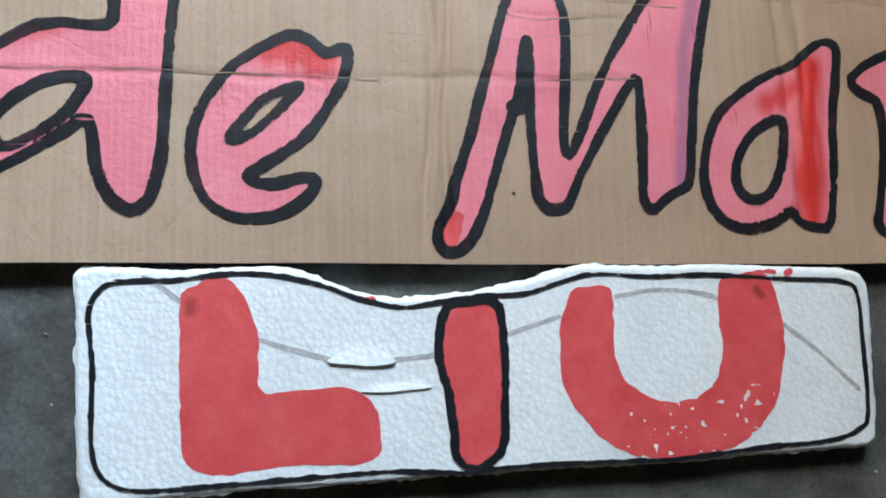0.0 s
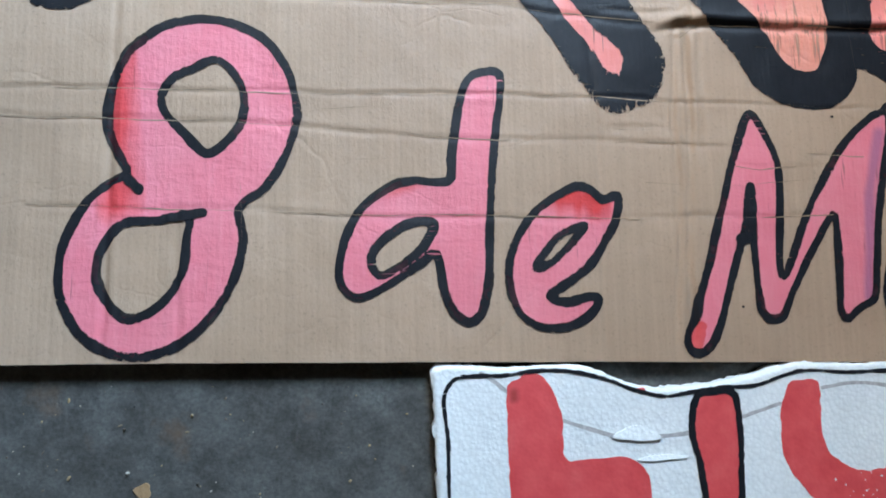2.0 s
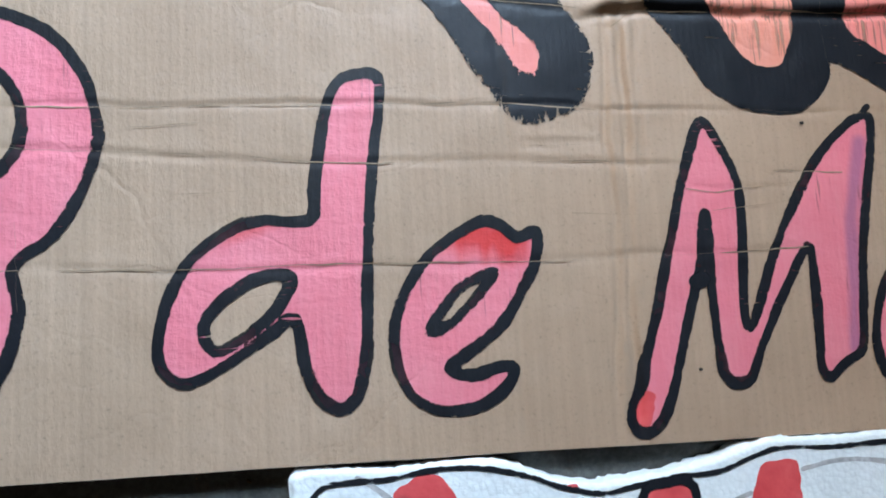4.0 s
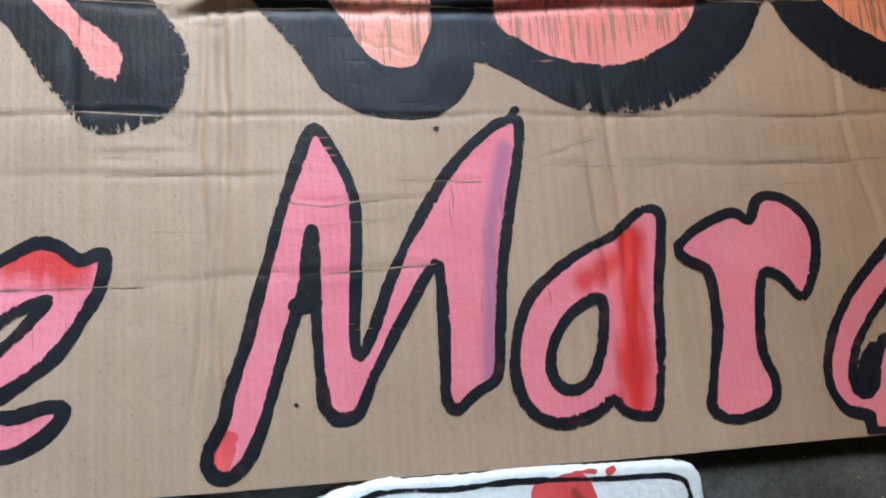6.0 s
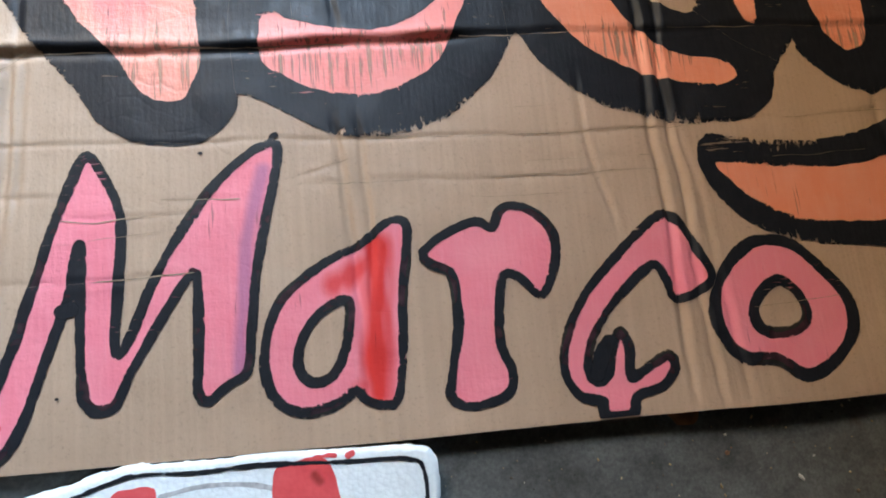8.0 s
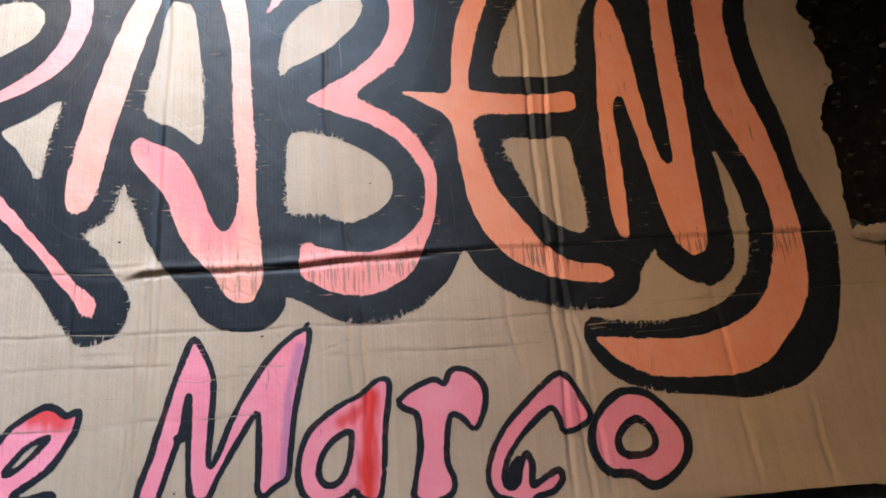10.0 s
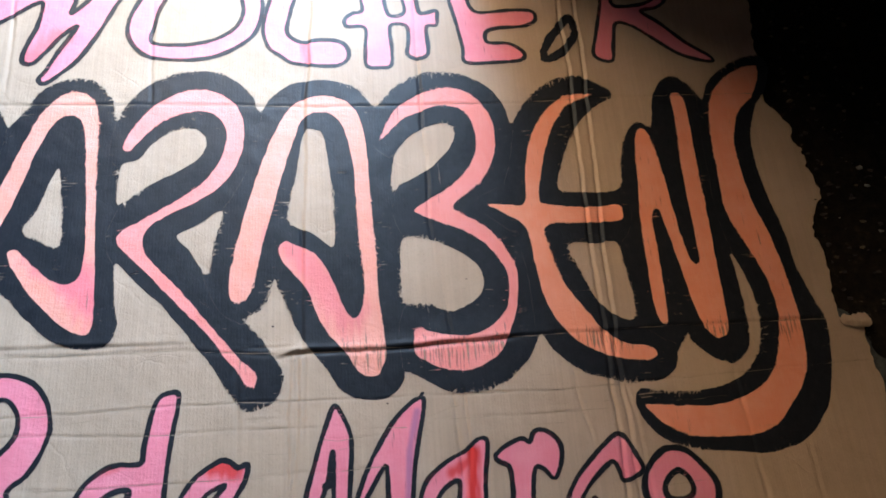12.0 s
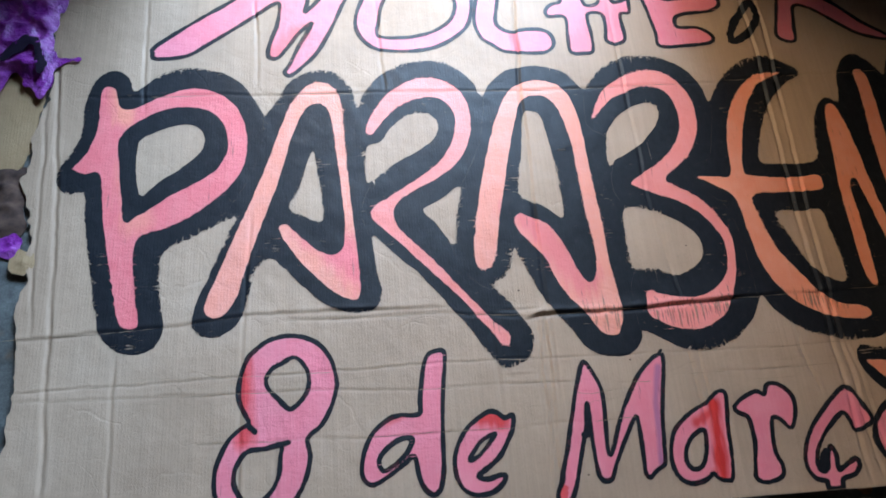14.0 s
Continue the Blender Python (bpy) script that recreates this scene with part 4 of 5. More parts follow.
strokes("letter", [[(0.875, 1.454), (0.891, 1.406), (0.852, 1.344), (0.794, 1.308), (0.784, 1.331), (0.822, 1.394)]], 0.0125, BLACK, sign, "small black painted letter O", 0.0012, closed=True)

# bottom row: pink letters, thin outline
letter_row([
    ("pink painted numeral 8 with red strokes", [[(-0.512, 0.244), (-0.507, 0.206), (-0.516, 0.161), (-0.54, 0.116), (-0.575, 0.083), (-0.616, 0.067), (-0.652, 0.07), (-0.682, 0.086), (-0.703, 0.111), (-0.717, 0.145), (-0.716, 0.195), (-0.694, 0.246), (-0.666, 0.275), (-0.645, 0.288), (-0.658, 0.314), (-0.67, 0.347), (-0.667, 0.39), (-0.653, 0.431), (-0.635, 0.453), (-0.596, 0.478), (-0.542, 0.484), (-0.489, 0.464), (-0.456, 0.423), (-0.445, 0.382), (-0.443, 0.359), (-0.455, 0.315), (-0.48, 0.271)],
    [(-0.541, 0.432), (-0.517, 0.41), (-0.507, 0.379), (-0.513, 0.348), (-0.531, 0.325), (-0.553, 0.312), (-0.579, 0.338), (-0.601, 0.361), (-0.607, 0.384), (-0.593, 0.408), (-0.568, 0.42)],
    [(-0.643, 0.227), (-0.61, 0.229), (-0.573, 0.232), (-0.574, 0.206), (-0.576, 0.174), (-0.589, 0.143), (-0.615, 0.118), (-0.642, 0.112), (-0.663, 0.132), (-0.676, 0.16), (-0.674, 0.188), (-0.66, 0.214)]], PINK, strokes_wash([([(-0.66, 0.44), (-0.655, 0.25)], 0.022, 0.8)]), 0.0053),
    ("pink painted letter d", [[(-0.222, 0.415), (-0.208, 0.423), (-0.183, 0.422), (-0.182, 0.39), (-0.191, 0.333), (-0.198, 0.257), (-0.202, 0.189), (-0.205, 0.142), (-0.216, 0.106), (-0.231, 0.097), (-0.249, 0.11), (-0.261, 0.137), (-0.27, 0.183), (-0.294, 0.17), (-0.333, 0.145), (-0.365, 0.131), (-0.384, 0.139), (-0.392, 0.162), (-0.384, 0.204), (-0.365, 0.241), (-0.332, 0.268), (-0.299, 0.279), (-0.253, 0.278), (-0.248, 0.312), (-0.24, 0.361), (-0.232, 0.397)],
    [(-0.273, 0.223), (-0.299, 0.225), (-0.332, 0.207), (-0.352, 0.181), (-0.342, 0.158), (-0.32, 0.167), (-0.293, 0.187), (-0.28, 0.203)]], PINK, strokes_wash([([(-0.33, 0.27), (-0.29, 0.28)], 0.012, 0.5), ([(-0.27, 0.14), (-0.255, 0.11)], 0.012, 0.3)]), 0.0053),
    ("pink painted letter e with a red top", [[(-0.12, 0.253), (-0.084, 0.271), (-0.063, 0.264), (-0.05, 0.253), (-0.029, 0.258), (-0.032, 0.229), (-0.049, 0.198), (-0.071, 0.167), (-0.103, 0.144), (-0.125, 0.128), (-0.104, 0.12), (-0.073, 0.127), (-0.061, 0.123), (-0.071, 0.106), (-0.099, 0.09), (-0.136, 0.089), (-0.163, 0.105), (-0.176, 0.135), (-0.177, 0.169), (-0.166, 0.202), (-0.145, 0.233)],
    [(-0.076, 0.219), (-0.108, 0.207), (-0.129, 0.185), (-0.142, 0.165), (-0.123, 0.171), (-0.102, 0.188), (-0.087, 0.205)]], PINK, strokes_wash([([(-0.11, 0.262), (-0.06, 0.25)], 0.022, 0.9)]), 0.0053),
    ("pink painted letter M with a violet streak", [[(0.065, 0.051), (0.055, 0.066), (0.061, 0.083), (0.07, 0.099), (0.077, 0.125), (0.091, 0.164), (0.103, 0.205), (0.117, 0.251), (0.131, 0.297), (0.145, 0.335), (0.159, 0.368), (0.168, 0.369), (0.181, 0.346), (0.195, 0.314), (0.199, 0.28), (0.196, 0.226), (0.191, 0.162), (0.196, 0.148), (0.207, 0.166), (0.224, 0.208), (0.242, 0.245), (0.265, 0.283), (0.295, 0.326), (0.325, 0.355), (0.353, 0.374), (0.369, 0.375), (0.366, 0.339), (0.352, 0.28), (0.34, 0.223), (0.333, 0.168), (0.326, 0.119), (0.304, 0.105), (0.285, 0.091), (0.275, 0.1), (0.276, 0.134), (0.277, 0.177), (0.276, 0.229), (0.265, 0.222), (0.244, 0.19), (0.222, 0.154), (0.205, 0.124), (0.192, 0.097), (0.174, 0.092), (0.162, 0.103), (0.158, 0.139), (0.157, 0.185), (0.157, 0.233), (0.156, 0.271), (0.149, 0.228), (0.139, 0.194), (0.126, 0.156), (0.113, 0.117), (0.101, 0.083), (0.084, 0.056)]], PINK_VIOLET, strokes_wash([([(0.352, 0.345), (0.330, 0.26), (0.318, 0.12)], 0.009, 0.75), ([(0.345, 0.29), (0.335, 0.15)], 0.005, 0.4)]), 0.0053),
    ("pink painted letter a with a red stroke", [[(0.51, 0.272), (0.488, 0.272), (0.457, 0.249), (0.426, 0.236), (0.394, 0.217), (0.366, 0.193), (0.35, 0.16), (0.344, 0.121), (0.352, 0.089), (0.373, 0.071), (0.398, 0.068), (0.425, 0.076), (0.441, 0.086), (0.454, 0.073), (0.474, 0.067), (0.487, 0.074), (0.496, 0.126), (0.501, 0.186), (0.509, 0.235)],
    [(0.438, 0.186), (0.411, 0.177), (0.389, 0.153), (0.38, 0.122), (0.39, 0.101), (0.41, 0.101), (0.426, 0.117), (0.437, 0.151)]], PINK, strokes_wash([([(0.476, 0.245), (0.470, 0.16), (0.464, 0.08)], 0.017, 1.0), ([(0.425, 0.205), (0.468, 0.228)], 0.014, 0.85), ([(0.452, 0.09), (0.448, 0.078)], 0.012, 0.7)]), 0.0053),
    ("pink painted letter r", [[(0.528, 0.234), (0.556, 0.254), (0.594, 0.267), (0.613, 0.258), (0.626, 0.279), (0.644, 0.284), (0.67, 0.272), (0.688, 0.247), (0.687, 0.214), (0.672, 0.18), (0.66, 0.174), (0.641, 0.195), (0.621, 0.2), (0.612, 0.163), (0.609, 0.12), (0.619, 0.088), (0.611, 0.065), (0.584, 0.056), (0.562, 0.056), (0.546, 0.067), (0.55, 0.096), (0.561, 0.143), (0.562, 0.187), (0.557, 0.209), (0.536, 0.22)]], PINK, None, 0.0053),
    ("pink painted letter c with a cedilla", [[(0.835, 0.261), (0.856, 0.243), (0.874, 0.206), (0.883, 0.176), (0.86, 0.16), (0.83, 0.155), (0.823, 0.179), (0.812, 0.199), (0.787, 0.186), (0.748, 0.153), (0.72, 0.117), (0.709, 0.083), (0.717, 0.067), (0.733, 0.074), (0.743, 0.105), (0.755, 0.123), (0.763, 0.102), (0.76, 0.068), (0.788, 0.08), (0.811, 0.089), (0.816, 0.074), (0.797, 0.054), (0.763, 0.045), (0.756, 0.026), (0.721, 0.028), (0.721, 0.044), (0.695, 0.053), (0.681, 0.08), (0.687, 0.117), (0.715, 0.166), (0.758, 0.208), (0.806, 0.247)]], PINK, None, 0.0053),
    ("pink painted letter o", [[(0.964, 0.218), (0.998, 0.21), (1.032, 0.178), (1.062, 0.133), (1.055, 0.091), (1.017, 0.057), (0.982, 0.048), (0.948, 0.07), (0.906, 0.077), (0.883, 0.109), (0.882, 0.15), (0.905, 0.189), (0.939, 0.214)],
    [(0.967, 0.166), (0.992, 0.15), (1.001, 0.121), (0.984, 0.105), (0.952, 0.102), (0.931, 0.114), (0.933, 0.141)]], PINK, None, 0.0075),
], 0.0005)

# ---------------------------------------------------------------- the polystyrene board
FOAM_TOP = 0.002
foam = bpy.data.objects.new("polystyrene_board", None)
scene.collection.objects.link(foam)
tagged(foam, "white polystyrene board with red painted letters on the floor", "foam board")


def flat(lift):
    return lambda x, y: FOAM_TOP + lift + 0.0005 * vnoise(x * 15, y * 15, 51) + 0.0003 * vnoise(x * 60, y * 60, 52)


line = smooth_loop([[(-0.278, 0.042), (-0.245, 0.045), (-0.195, 0.041), (-0.145, 0.042), (-0.088, 0.04), (-0.062, 0.033), (-0.031, 0.017), (0.007, 0.009), (0.046, 0.009), (0.096, 0.014), (0.142, 0.021), (0.175, 0.03), (0.202, 0.035), (0.275, 0.032), (0.356, 0.031), (0.414, 0.027), (0.486, 0.023), (0.516, 0.016), (0.524, -0.005), (0.52, -0.077), (0.517, -0.142), (0.508, -0.165), (0.465, -0.166), (0.29, -0.167), (0.116, -0.165), (-0.045, -0.165), (-0.145, -0.164), (-0.241, -0.167), (-0.264, -0.163), (-0.273, -0.148), (-0.277, -0.07), (-0.278, 0)]][0])
gx, gy = grid(-0.34, -0.25, 0.58, 0.09)
sd = signed(gx, gy, [line])
chip = 0.0016 * vnoise(gx * 180, gy * 180, 53) + 0.0014 * vnoise(gx * 60, gy * 60, 54)
put("board", level_sheet("board", gx, gy, sd + chip, lambda x, y: flat(0)(x, y) - 0.004 * np.clip(1 + signed(x, y, [line[::3]]) / 0.006, 0, 1) ** 2, 0.016), FOAM, foam)


def foam_letter(loops, label, wash=None, edge=0.0012):
    lines = [smooth_loop(l) for l in loops]
    pts = np.concatenate(lines)
    x, y = grid(pts[:, 0].min() - 0.01, pts[:, 1].min() - 0.01, pts[:, 0].max() + 0.01, pts[:, 1].max() + 0.01)
    f = signed(x, y, lines) + edge * vnoise(x * 120, y * 120, 55) + edge * vnoise(x * 40, y * 40, 56)
    hole = vnoise(x * 210, y * 210, 57) - 0.62 - 0.5 * np.clip((y + 0.105) / 0.03, 0, 1) - 0.6 * np.clip((0.24 - x) / 0.03, 0, 1)
    f = np.maximum(f, 0.004 * hole)
    return put("letter", level_sheet("letter", x, y, f, flat(0.0004), 0.0, {"wash": np.clip((wash or NO_WASH)(x, y), 0, 1)}), RED, foam, label)


foam_letter([[(-0.186, 0.018), (-0.173, 0.025), (-0.16, 0.032), (-0.138, 0.026), (-0.125, 0.005), (-0.117, -0.027), (-0.114, -0.073), (-0.079, -0.074), (-0.043, -0.073), (-0.022, -0.081), (-0.009, -0.097), (-0.006, -0.121), (-0.009, -0.139), (-0.034, -0.146), (-0.075, -0.143), (-0.111, -0.145), (-0.15, -0.147), (-0.172, -0.141), (-0.184, -0.129), (-0.186, -0.109), (-0.186, -0.069), (-0.187, -0.024)]], "red painted letter L", strokes_wash([([(-0.177, 0.009), (-0.177, 0.002)], 0.006, 0.7)]))
foam_i = foam_letter([[(0.062, -0.004), (0.084, 0.002), (0.11, -0), (0.116, -0.02), (0.117, -0.058), (0.115, -0.102), (0.112, -0.139), (0.094, -0.155), (0.08, -0.158), (0.066, -0.146), (0.064, -0.12), (0.061, -0.088), (0.053, -0.055), (0.054, -0.028)]], "red painted letter I with a black outline")
foam_letter([[(0.189, 0.008), (0.207, 0.012), (0.23, 0.01), (0.231, -0.019), (0.23, -0.047), (0.236, -0.078), (0.259, -0.099), (0.285, -0.107), (0.313, -0.103), (0.336, -0.089), (0.346, -0.063), (0.346, -0.023), (0.351, 0.012), (0.368, 0.02), (0.397, 0.021), (0.41, 0.004), (0.417, -0.037), (0.413, -0.078), (0.399, -0.118), (0.375, -0.142), (0.346, -0.157), (0.302, -0.163), (0.26, -0.159), (0.226, -0.149), (0.198, -0.125), (0.18, -0.094), (0.173, -0.061), (0.177, -0.022)]], "red painted letter U", strokes_wash([([(0.391, 0.003), (0.397, -0.004)], 0.005, 0.8)]))
strokes("outline", [[(0.062, -0.004), (0.084, 0.002), (0.11, -0), (0.116, -0.02), (0.117, -0.058), (0.115, -0.102), (0.112, -0.139), (0.094, -0.155), (0.08, -0.158), (0.066, -0.146), (0.064, -0.12), (0.061, -0.088), (0.053, -0.055), (0.054, -0.028)]], 0.0044, BLACK, foam_i, "black brushed outline", 0.0011, flat, 0.2, True)
strokes("border_line", [[(-0.22, 0.031), (-0.249, 0.029), (-0.262, 0.015), (-0.265, -0.005), (-0.261, -0.046), (-0.261, -0.1), (-0.258, -0.129), (-0.246, -0.147), (-0.218, -0.156), (-0.145, -0.156), (-0.065, -0.155), (0.008, -0.155), (0.072, -0.161), (0.116, -0.159), (0.202, -0.16), (0.29, -0.163), (0.383, -0.158), (0.46, -0.156), (0.494, -0.146), (0.506, -0.13), (0.508, -0.053), (0.507, -0.005), (0.491, 0.008), (0.425, 0.013), (0.336, 0.02), (0.274, 0.02), (0.213, 0.024), (0.177, 0.017), (0.142, 0.007), (0.096, 0.006), (0.056, 0.002), (0.018, -0.002), (-0.02, 0.007), (-0.062, 0.023), (-0.104, 0.033), (-0.15, 0.035), (-0.185, 0.031)]], 0.0026, BLACK, foam, "black painted border line", 0.0008, flat, 0.25, True)
strokes("pencil_line", [[[(-0.218, 0.034), (-0.205, 0.026), (-0.185, 0.01)]][0], [[(-0.117, -0.027), (-0.053, -0.048), (-0.021, -0.053), (0.011, -0.052), (0.049, -0.049)]][0], [[(0.122, -0.032), (0.175, -0.017)]][0], [[(0.236, 0.001), (0.279, 0.006), (0.322, 0.002), (0.35, -0.006)]][0], [[(0.417, -0.034), (0.457, -0.066), (0.498, -0.106)]][0]], 0.0024, PENCIL, foam, "grey sketched line", 0.0003, flat)

# red dabs and a scraped spot on the polystyrene
strokes("paint_dab", [[(0.378, 0.017), (0.395, 0.021), (0.413, 0.021)], [(0.427, 0.019), (0.431, 0.021)], [(-0.015, 0.006), (-0.011, 0.006)]], 0.0028, RED, foam, "small red dab of paint", 0.0005, flat, 0.5)
flap = smooth_loop([(-0.054, -0.050), (-0.040, -0.042), (-0.022, -0.037), (-0.004, -0.042), (0.011, -0.053), (-0.010, -0.056), (-0.030, -0.054)])
fx, fy = grid(-0.06, -0.06, 0.02, -0.03, 0.001)
put("torn_flap", level_sheet("torn_flap", fx, fy, signed(fx, fy, [flap]), lambda x, y: flat(0.0006)(x, y) + 0.0028 * np.clip((-0.036 - y) / 0.02, 0, 1), 0.0015), FOAM, foam, "lifted skin of the foam")

scrape = smooth_loop([(-0.022, -0.079), (0.000, -0.075), (0.022, -0.0745), (0.044, -0.079), (0.020, -0.0805), (0.000, -0.0815)])
fx, fy = grid(-0.03, -0.09, 0.05, -0.07, 0.001)
put("torn_flap", level_sheet("torn_flap", fx, fy, signed(fx, fy, [scrape]), lambda x, y: flat(0.0006)(x, y) + 0.0016 * np.clip((-0.073 - y) / 0.008, 0, 1), 0.0012), FOAM, foam, "lifted skin of the foam")

# ---------------------------------------------------------------- marks on the sheet
strokes("ink_blot", [[(0.139, 0.200), (0.147, 0.201)]], 0.0085, BLACK, sign, "round black paint blot", 0.0014)
strokes("ink_spot", [[(0.1345, 0.109), (0.1355, 0.109)], [(0.283, 0.368), (0.285, 0.368)], [(0.495, 0.660), (0.499, 0.660)], [(0.022, 0.563), (0.024, 0.563)]], 0.0018, BLACK, sign, "small black paint spot", 0.0014)
strokes("red_dab", [[(0.068, 0.064), (0.074, 0.084)]], 0.008, RED, sign, "red foot of the letter M", 0.0007)
strokes("smear", [[(0.365, 0.383), (0.368, 0.386)]], 0.005, BLACK, sign, "small smear of black paint", 0.0014)
strokes("black_dab", [[(-0.645, 0.282), (-0.632, 0.268)], [(-0.60, 0.232), (-0.555, 0.238)]], 0.0062, BLACK, sign, "short black brush stroke in the numeral", 0.0014)
strokes("black_dab", [[(0.739, 0.112), (0.724, 0.088), (0.720, 0.074)]], 0.0095, BLACK, sign, "short black brush stroke in the letter c", 0.0014)


def fold_mark(points, seed, half=0.0007):
    """A thin worn crease, shadow coloured in, slightly wandering, broken here and there."""
    p = np.array(points)
    run = np.concatenate([[0], np.cumsum(np.hypot(*np.diff(p, axis=0).T))])
    n = max(3, int(run[-1] / 0.008))
    d = np.linspace(0, run[-1], n)
    x, y = np.interp(d, run, p[:, 0]), np.interp(d, run, p[:, 1])
    nx, ny = -np.gradient(y, d), np.gradient(x, d)
    w = 0.0016 * vnoise(d * 18, d * 0, seed) + 0.0007 * vnoise(d * 60, d * 0, seed + 1)
    x, y = x + w * nx, y + w * ny
    h = half * (0.7 + 0.6 * vnoise(d * 40, d * 0, seed + 2))
    h = np.where(vnoise(d * 11, d * 0, seed + 3) < -0.25, 0.00006, h)
    x = np.concatenate([x - h * nx, x + h * nx])
    y = np.concatenate([y - h * ny, y + h * ny])
    verts = np.stack([x, y, over(0.0012)(x, y)], 1)
    me = bpy.data.meshes.new("fold_mark")
    me.from_pydata(verts.tolist(), [], [(k, k + 1, n + k + 1, n + k) for k in range(n - 1)])
    put("fold_mark", me, CARD_EDGE, sign, "thin worn crease line with its shadow as brown colour")


for k, (line, depth, half) in enumerate(FOLDS):
    if abs(line[0][0] - line[-1][0]) > abs(line[0][1] - line[-1][1]):
        fold_mark(line, 60 + 5 * k, 0.0005 + 0.1 * min(depth, 0.003))
rng = random.Random(4)
for k in range(24):
    if k % 9:
        x0, y0 = rng.uniform(-1.1, 1.4), rng.choice([0.16, 0.28, 0.29, 0.34, 0.39, 0.64, 1.24, 1.3, 1.45]) + rng.uniform(-0.03, 0.03)
        fold_mark([(x0, y0), (x0 + rng.uniform(0.05, 0.2), y0 + rng.uniform(-0.006, 0.006))], 300 + 5 * k, 0.0003)
    else:
        x0, y0 = rng.uniform(-1.1, 1.4), rng.uniform(0.1, 1.1)
        fold_mark([(x0, y0), (x0 + rng.uniform(-0.01, 0.01), y0 + rng.uniform(0.05, 0.25))], 300 + 5 * k, 0.0003)

# ---------------------------------------------------------------- loose things round the sheet
def crumpled(name, outline, z, mat, label, category, swell=0.02, seed=0, freq=14, step=0.006, thick=0.0015):
    """A crumpled piece of film, paper or cloth that lies within a rough outline."""
    line = smooth_loop(outline)
    x, y = grid(line[:, 0].min() - 0.02, line[:, 1].min() - 0.02, line[:, 0].max() + 0.02, line[:, 1].max() + 0.02, step)
    f = signed(x, y, [line]) + 0.006 * vnoise(x * 45, y * 45, seed) + 0.004 * vnoise(x * 110, y * 110, seed + 1)

    def height(px, py):
        folds = np.abs(vnoise(px * freq, py * freq, seed + 2)) + 0.5 * np.abs(vnoise(px * freq * 2.3, py * freq * 2.3, seed + 3))
        return z + 0.002 + swell * (1 - folds).clip(0, 1) * np.clip(-signed(px, py, [line[::2]]) / 0.03, 0.0, 1)
    return tagged(put(name, level_sheet(name, x, y, f, height, thick), mat), label, category)


crumpled("plastic_film", [(-1.16, 1.50), (-1.172, 1.40), (-1.168, 1.30), (-1.13, 1.285), (-1.095, 1.281), (-1.13, 1.268), (-1.165, 1.255), (-1.172, 1.20), (-1.185, 1.158),
                          (-1.22, 1.185), (-1.27, 1.235), (-1.295, 1.18), (-1.315, 1.10), (-1.40, 1.12), (-1.42, 1.30), (-1.40, 1.50), (-1.28, 1.56)], 0.004, FILM,
         "crumpled violet plastic film beside the cardboard", "plastic film", 0.03, 70)
crumpled("black_tape", [(-1.245, 1.335), (-1.215, 1.335), (-1.195, 1.30), (-1.180, 1.235), (-1.195, 1.225), (-1.21, 1.285), (-1.225, 1.305), (-1.285, 1.265), (-1.29, 1.28)], 0.030, DARK_FILM,
         "twisted strip of black plastic on the violet film", "plastic strip", 0.006, 75, 20, 0.004)
crumpled("cardboard_scrap", [(-1.195, 1.24), (-1.20, 1.10), (-1.215, 1.0), (-1.23, 0.96), (-1.30, 0.965), (-1.42, 0.98), (-1.45, 1.15), (-1.35, 1.28)], -0.013, CARD_OLD,
         "torn brown cardboard scrap on the floor", "cardboard", 0.004, 80, 4, 0.008, 0.004)
crumpled("brown_rag", [(-1.195, 0.955), (-1.205, 0.85), (-1.20, 0.79), (-1.25, 0.77), (-1.36, 0.80), (-1.40, 0.93), (-1.28, 0.97)], -0.016, RAG,
         "dark brown crumpled rag on the floor", "rag", 0.02, 85)
crumpled("plastic_scrap", [(-1.205, 0.775), (-1.20, 0.735), (-1.235, 0.725), (-1.28, 0.745), (-1.27, 0.785)], -0.015, FILM, "small violet scrap of film on the floor", "plastic film", 0.016, 90, 25)
crumpled("cardboard_scrap", [(-1.165, 0.735), (-1.158, 0.70), (-1.185, 0.676), (-1.215, 0.69), (-1.20, 0.735)], -0.005, CARD_OLD, "small torn brown cardboard flap", "cardboard", 0.006, 95, 20, 0.004)
crumpled("dry_leaf", [(0.780, 0.045), (0.800, 0.020), (0.815, 0.004), (0.838, 0.002), (0.842, 0.014), (0.838, 0.045)], -0.017, LEAF, "curled dry brown leaf under the cardboard edge", "leaf", 0.006, 100, 30, 0.003)
crumpled("torn_flap", [(1.510, 0.512), (1.555, 0.520), (1.590, 0.512), (1.592, 0.485), (1.555, 0.478), (1.512, 0.490)], 0.003, CARD, "torn corner flap of brown cardboard", "cardboard", 0.010, 105, 18, 0.004)
# sheet laid over the concrete: rubbish, with the shade in its dark colour
tagged(crumpled("shaded_floor_sheet", [(1.47, 0.60), (1.56, 0.52), (1.62, 0.40), (1.80, 0.36), (2.40, 0.42), (2.52, 0.90), (2.50, 1.60), (2.10, 1.69), (1.50, 1.69), (1.46, 1.25), (1.48, 0.90)], -0.0175, SHADED_FLOOR,
                "near-black sheet for rubbish and shade on the floor beside the cardboard", "dirt", 0.007, 140, 9, 0.012, 0.002), kind="stuff")
crumpled("paper_scrap", [(1.12, 1.66), (1.20, 1.645), (1.27, 1.65), (1.33, 1.66), (1.34, 1.71), (1.22, 1.72), (1.13, 1.71)], -0.014, WHITE_SCRAP, "grubby crumpled pale paper beyond the cardboard", "paper", 0.03, 110, 25, 0.004)
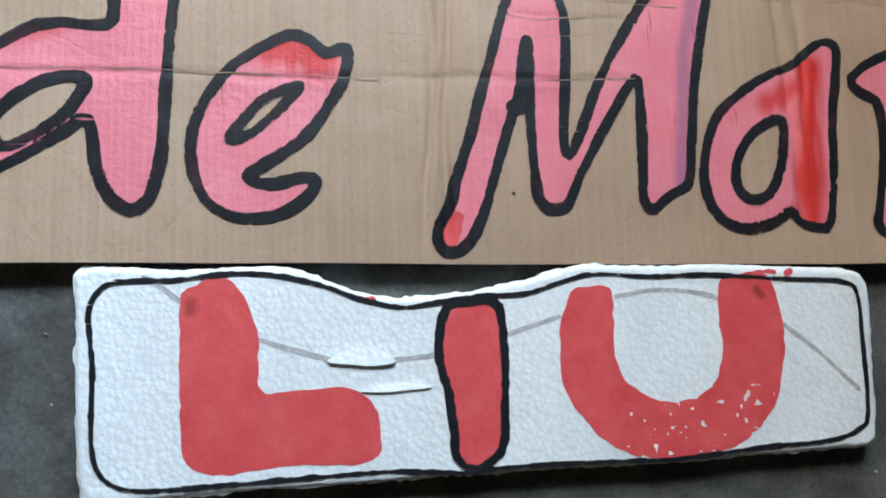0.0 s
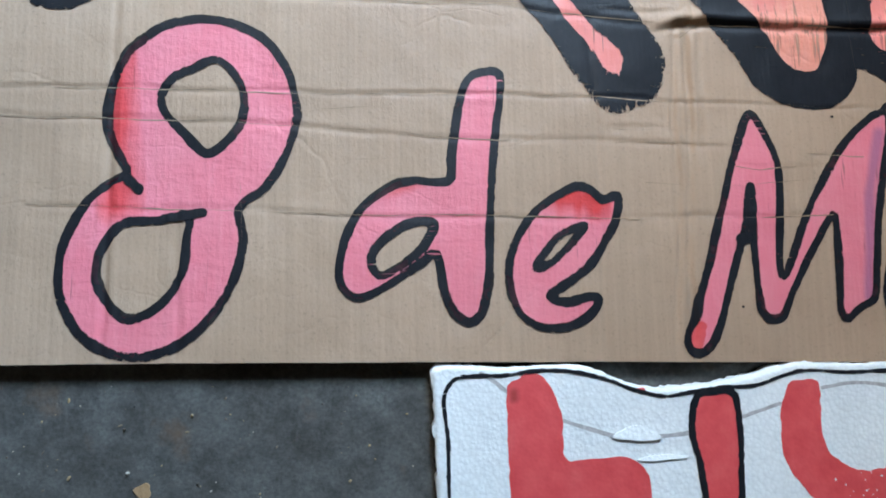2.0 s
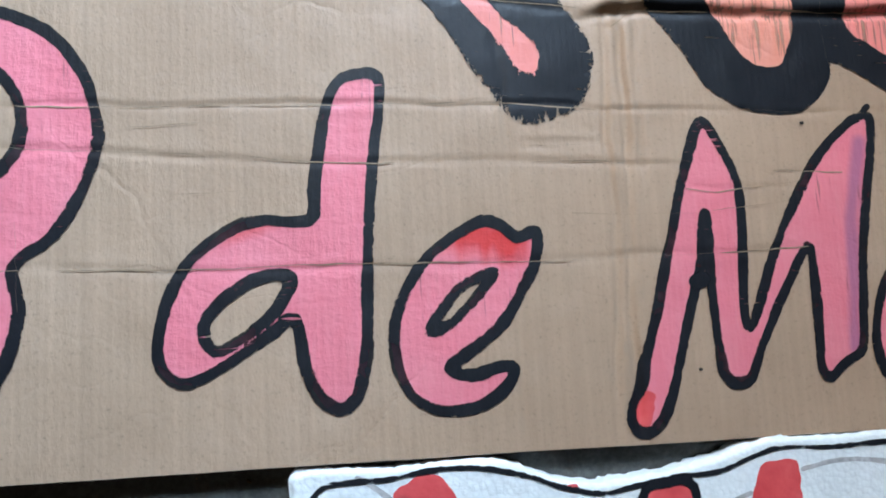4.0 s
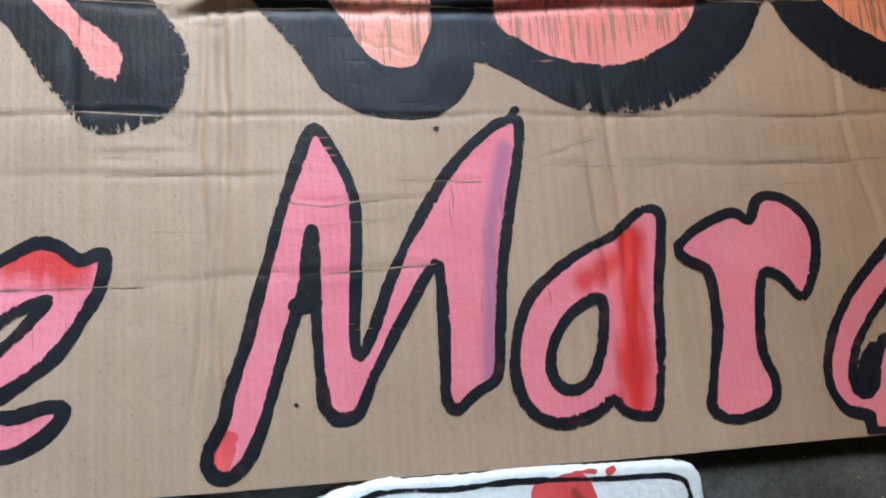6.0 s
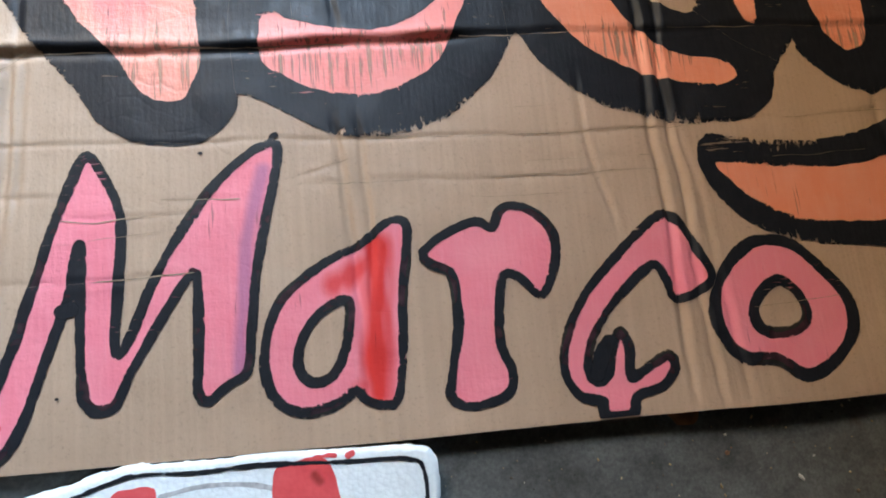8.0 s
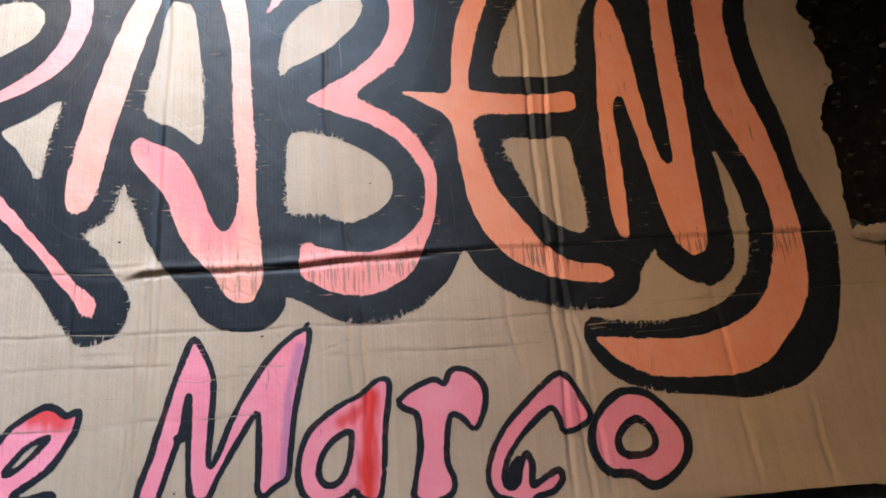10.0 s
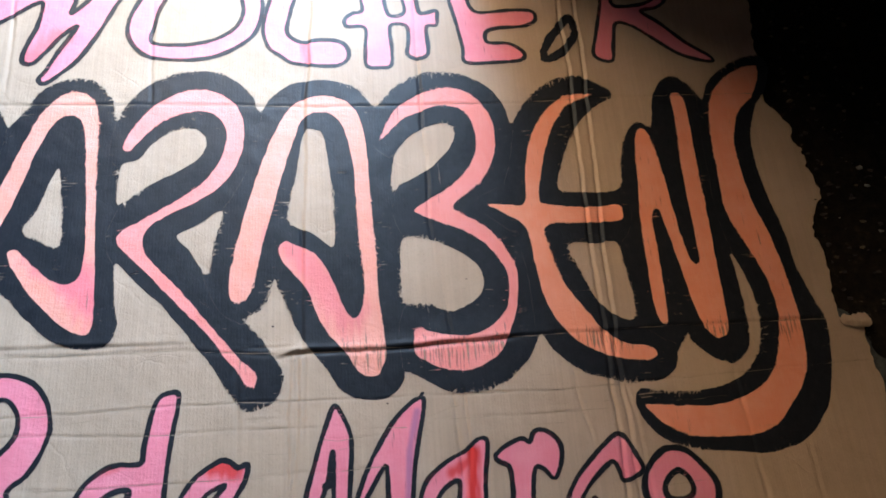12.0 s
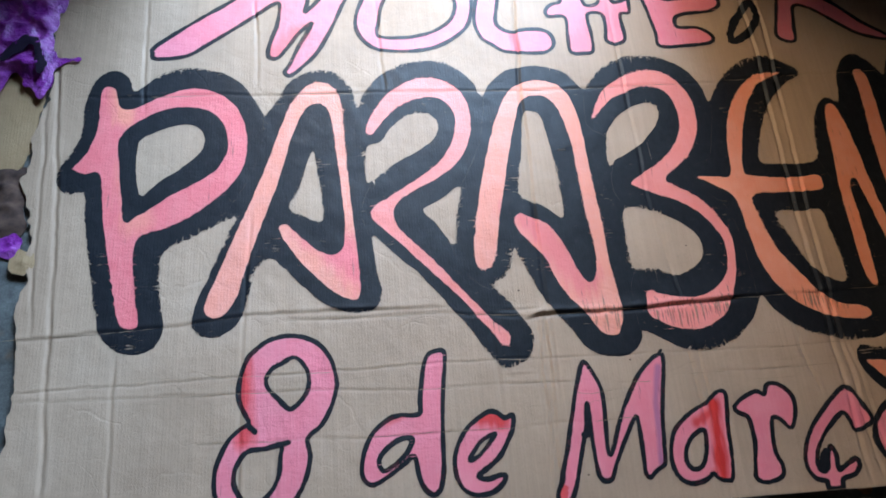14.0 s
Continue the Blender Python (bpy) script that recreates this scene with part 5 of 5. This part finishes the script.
crumpled("paper_scrap", [(1.60, 0.60), (1.63, 0.59), (1.64, 0.61), (1.61, 0.625)], -0.017, WHITE_SCRAP, "tiny pale paper scrap on the floor", "paper", 0.008, 112, 30, 0.003)
crumpled("paper_scrap", [(1.50, 0.83), (1.53, 0.82), (1.54, 0.85), (1.51, 0.86)], -0.017, WHITE_SCRAP, "tiny pale paper scrap on the floor", "paper", 0.008, 113, 30, 0.003)
for cx, cy, seed in ((-0.492, -0.075, 1), (-0.623, -0.092, 2), (0.873, -0.032, 3)):
    r = 0.0055
    crumpled("wood_chip", [(cx - r, cy + r * 0.6), (cx + 0.2 * r, cy + r), (cx + r, cy - 0.2 * r), (cx + 0.4 * r, cy - r), (cx - 0.5 * r, cy - 0.6 * r)], -0.018, LEAF if seed == 3 else CARD_OLD,
             "small ochre wood chip on the concrete", "wood chip", 0.004, 115 + seed, 40, 0.0025, 0.001)

# grit swept over the concrete
rng = random.Random(9)
bm = bmesh.new()
for k in range(900):
    x, y = (rng.uniform(-1.1, -0.30), rng.uniform(-0.45, 0.05)) if k % 2 else (rng.uniform(0.5, 1.4), rng.uniform(-0.30, 0.02))
    if k % 9 == 0:
        x, y = rng.uniform(-1.9, -1.2), rng.uniform(-0.1, 1.5)
    s = rng.choice([0.0006, 0.0008, 0.0011, 0.0016]) * rng.uniform(0.7, 1.4)
    if k % 60 == 0:
        s = 0.003
    m = Matrix.LocRotScale((x, y, FLOOR + s * 0.4), Euler((rng.uniform(0, 3), rng.uniform(0, 3), rng.uniform(0, 3))), (s * rng.uniform(0.8, 2.4), s, s * 0.8))
    bmesh.ops.create_icosphere(bm, subdivisions=1, radius=1.0, matrix=m)
tagged(part("floor_grit", bm, CRUMB), "fine sand, chips and crumbs on the concrete", "grit", kind="stuff")

# litter on the near-black floor sheet beside the torn edge
rng = random.Random(23)
bm = bmesh.new()
for k in range(420):
    x, y = 1.53 + rng.random() ** 1.6 * 0.8, rng.uniform(0.45, 1.66)
    r = rng.choice([0.003, 0.004, 0.006, 0.010, 0.014]) * rng.uniform(0.7, 1.3)
    turn = rng.uniform(0, 6.3)
    ring = []
    for a in range(5):
        w = turn + a * 1.2566
        q = r * rng.uniform(0.45, 1.0)
        ring.append(bm.verts.new((x + q * math.cos(w), y + 0.6 * q * math.sin(w), -0.006 + rng.uniform(0, 0.006))))
    tip = bm.verts.new((x, y, 0.001 + r * 0.3))
    for a in range(5):
        bm.faces.new((ring[a], ring[(a + 1) % 5], tip))
tagged(part("floor_litter", bm, LITTER), "dark dry leaves, chips and scraps on the shaded floor", "litter", kind="stuff")
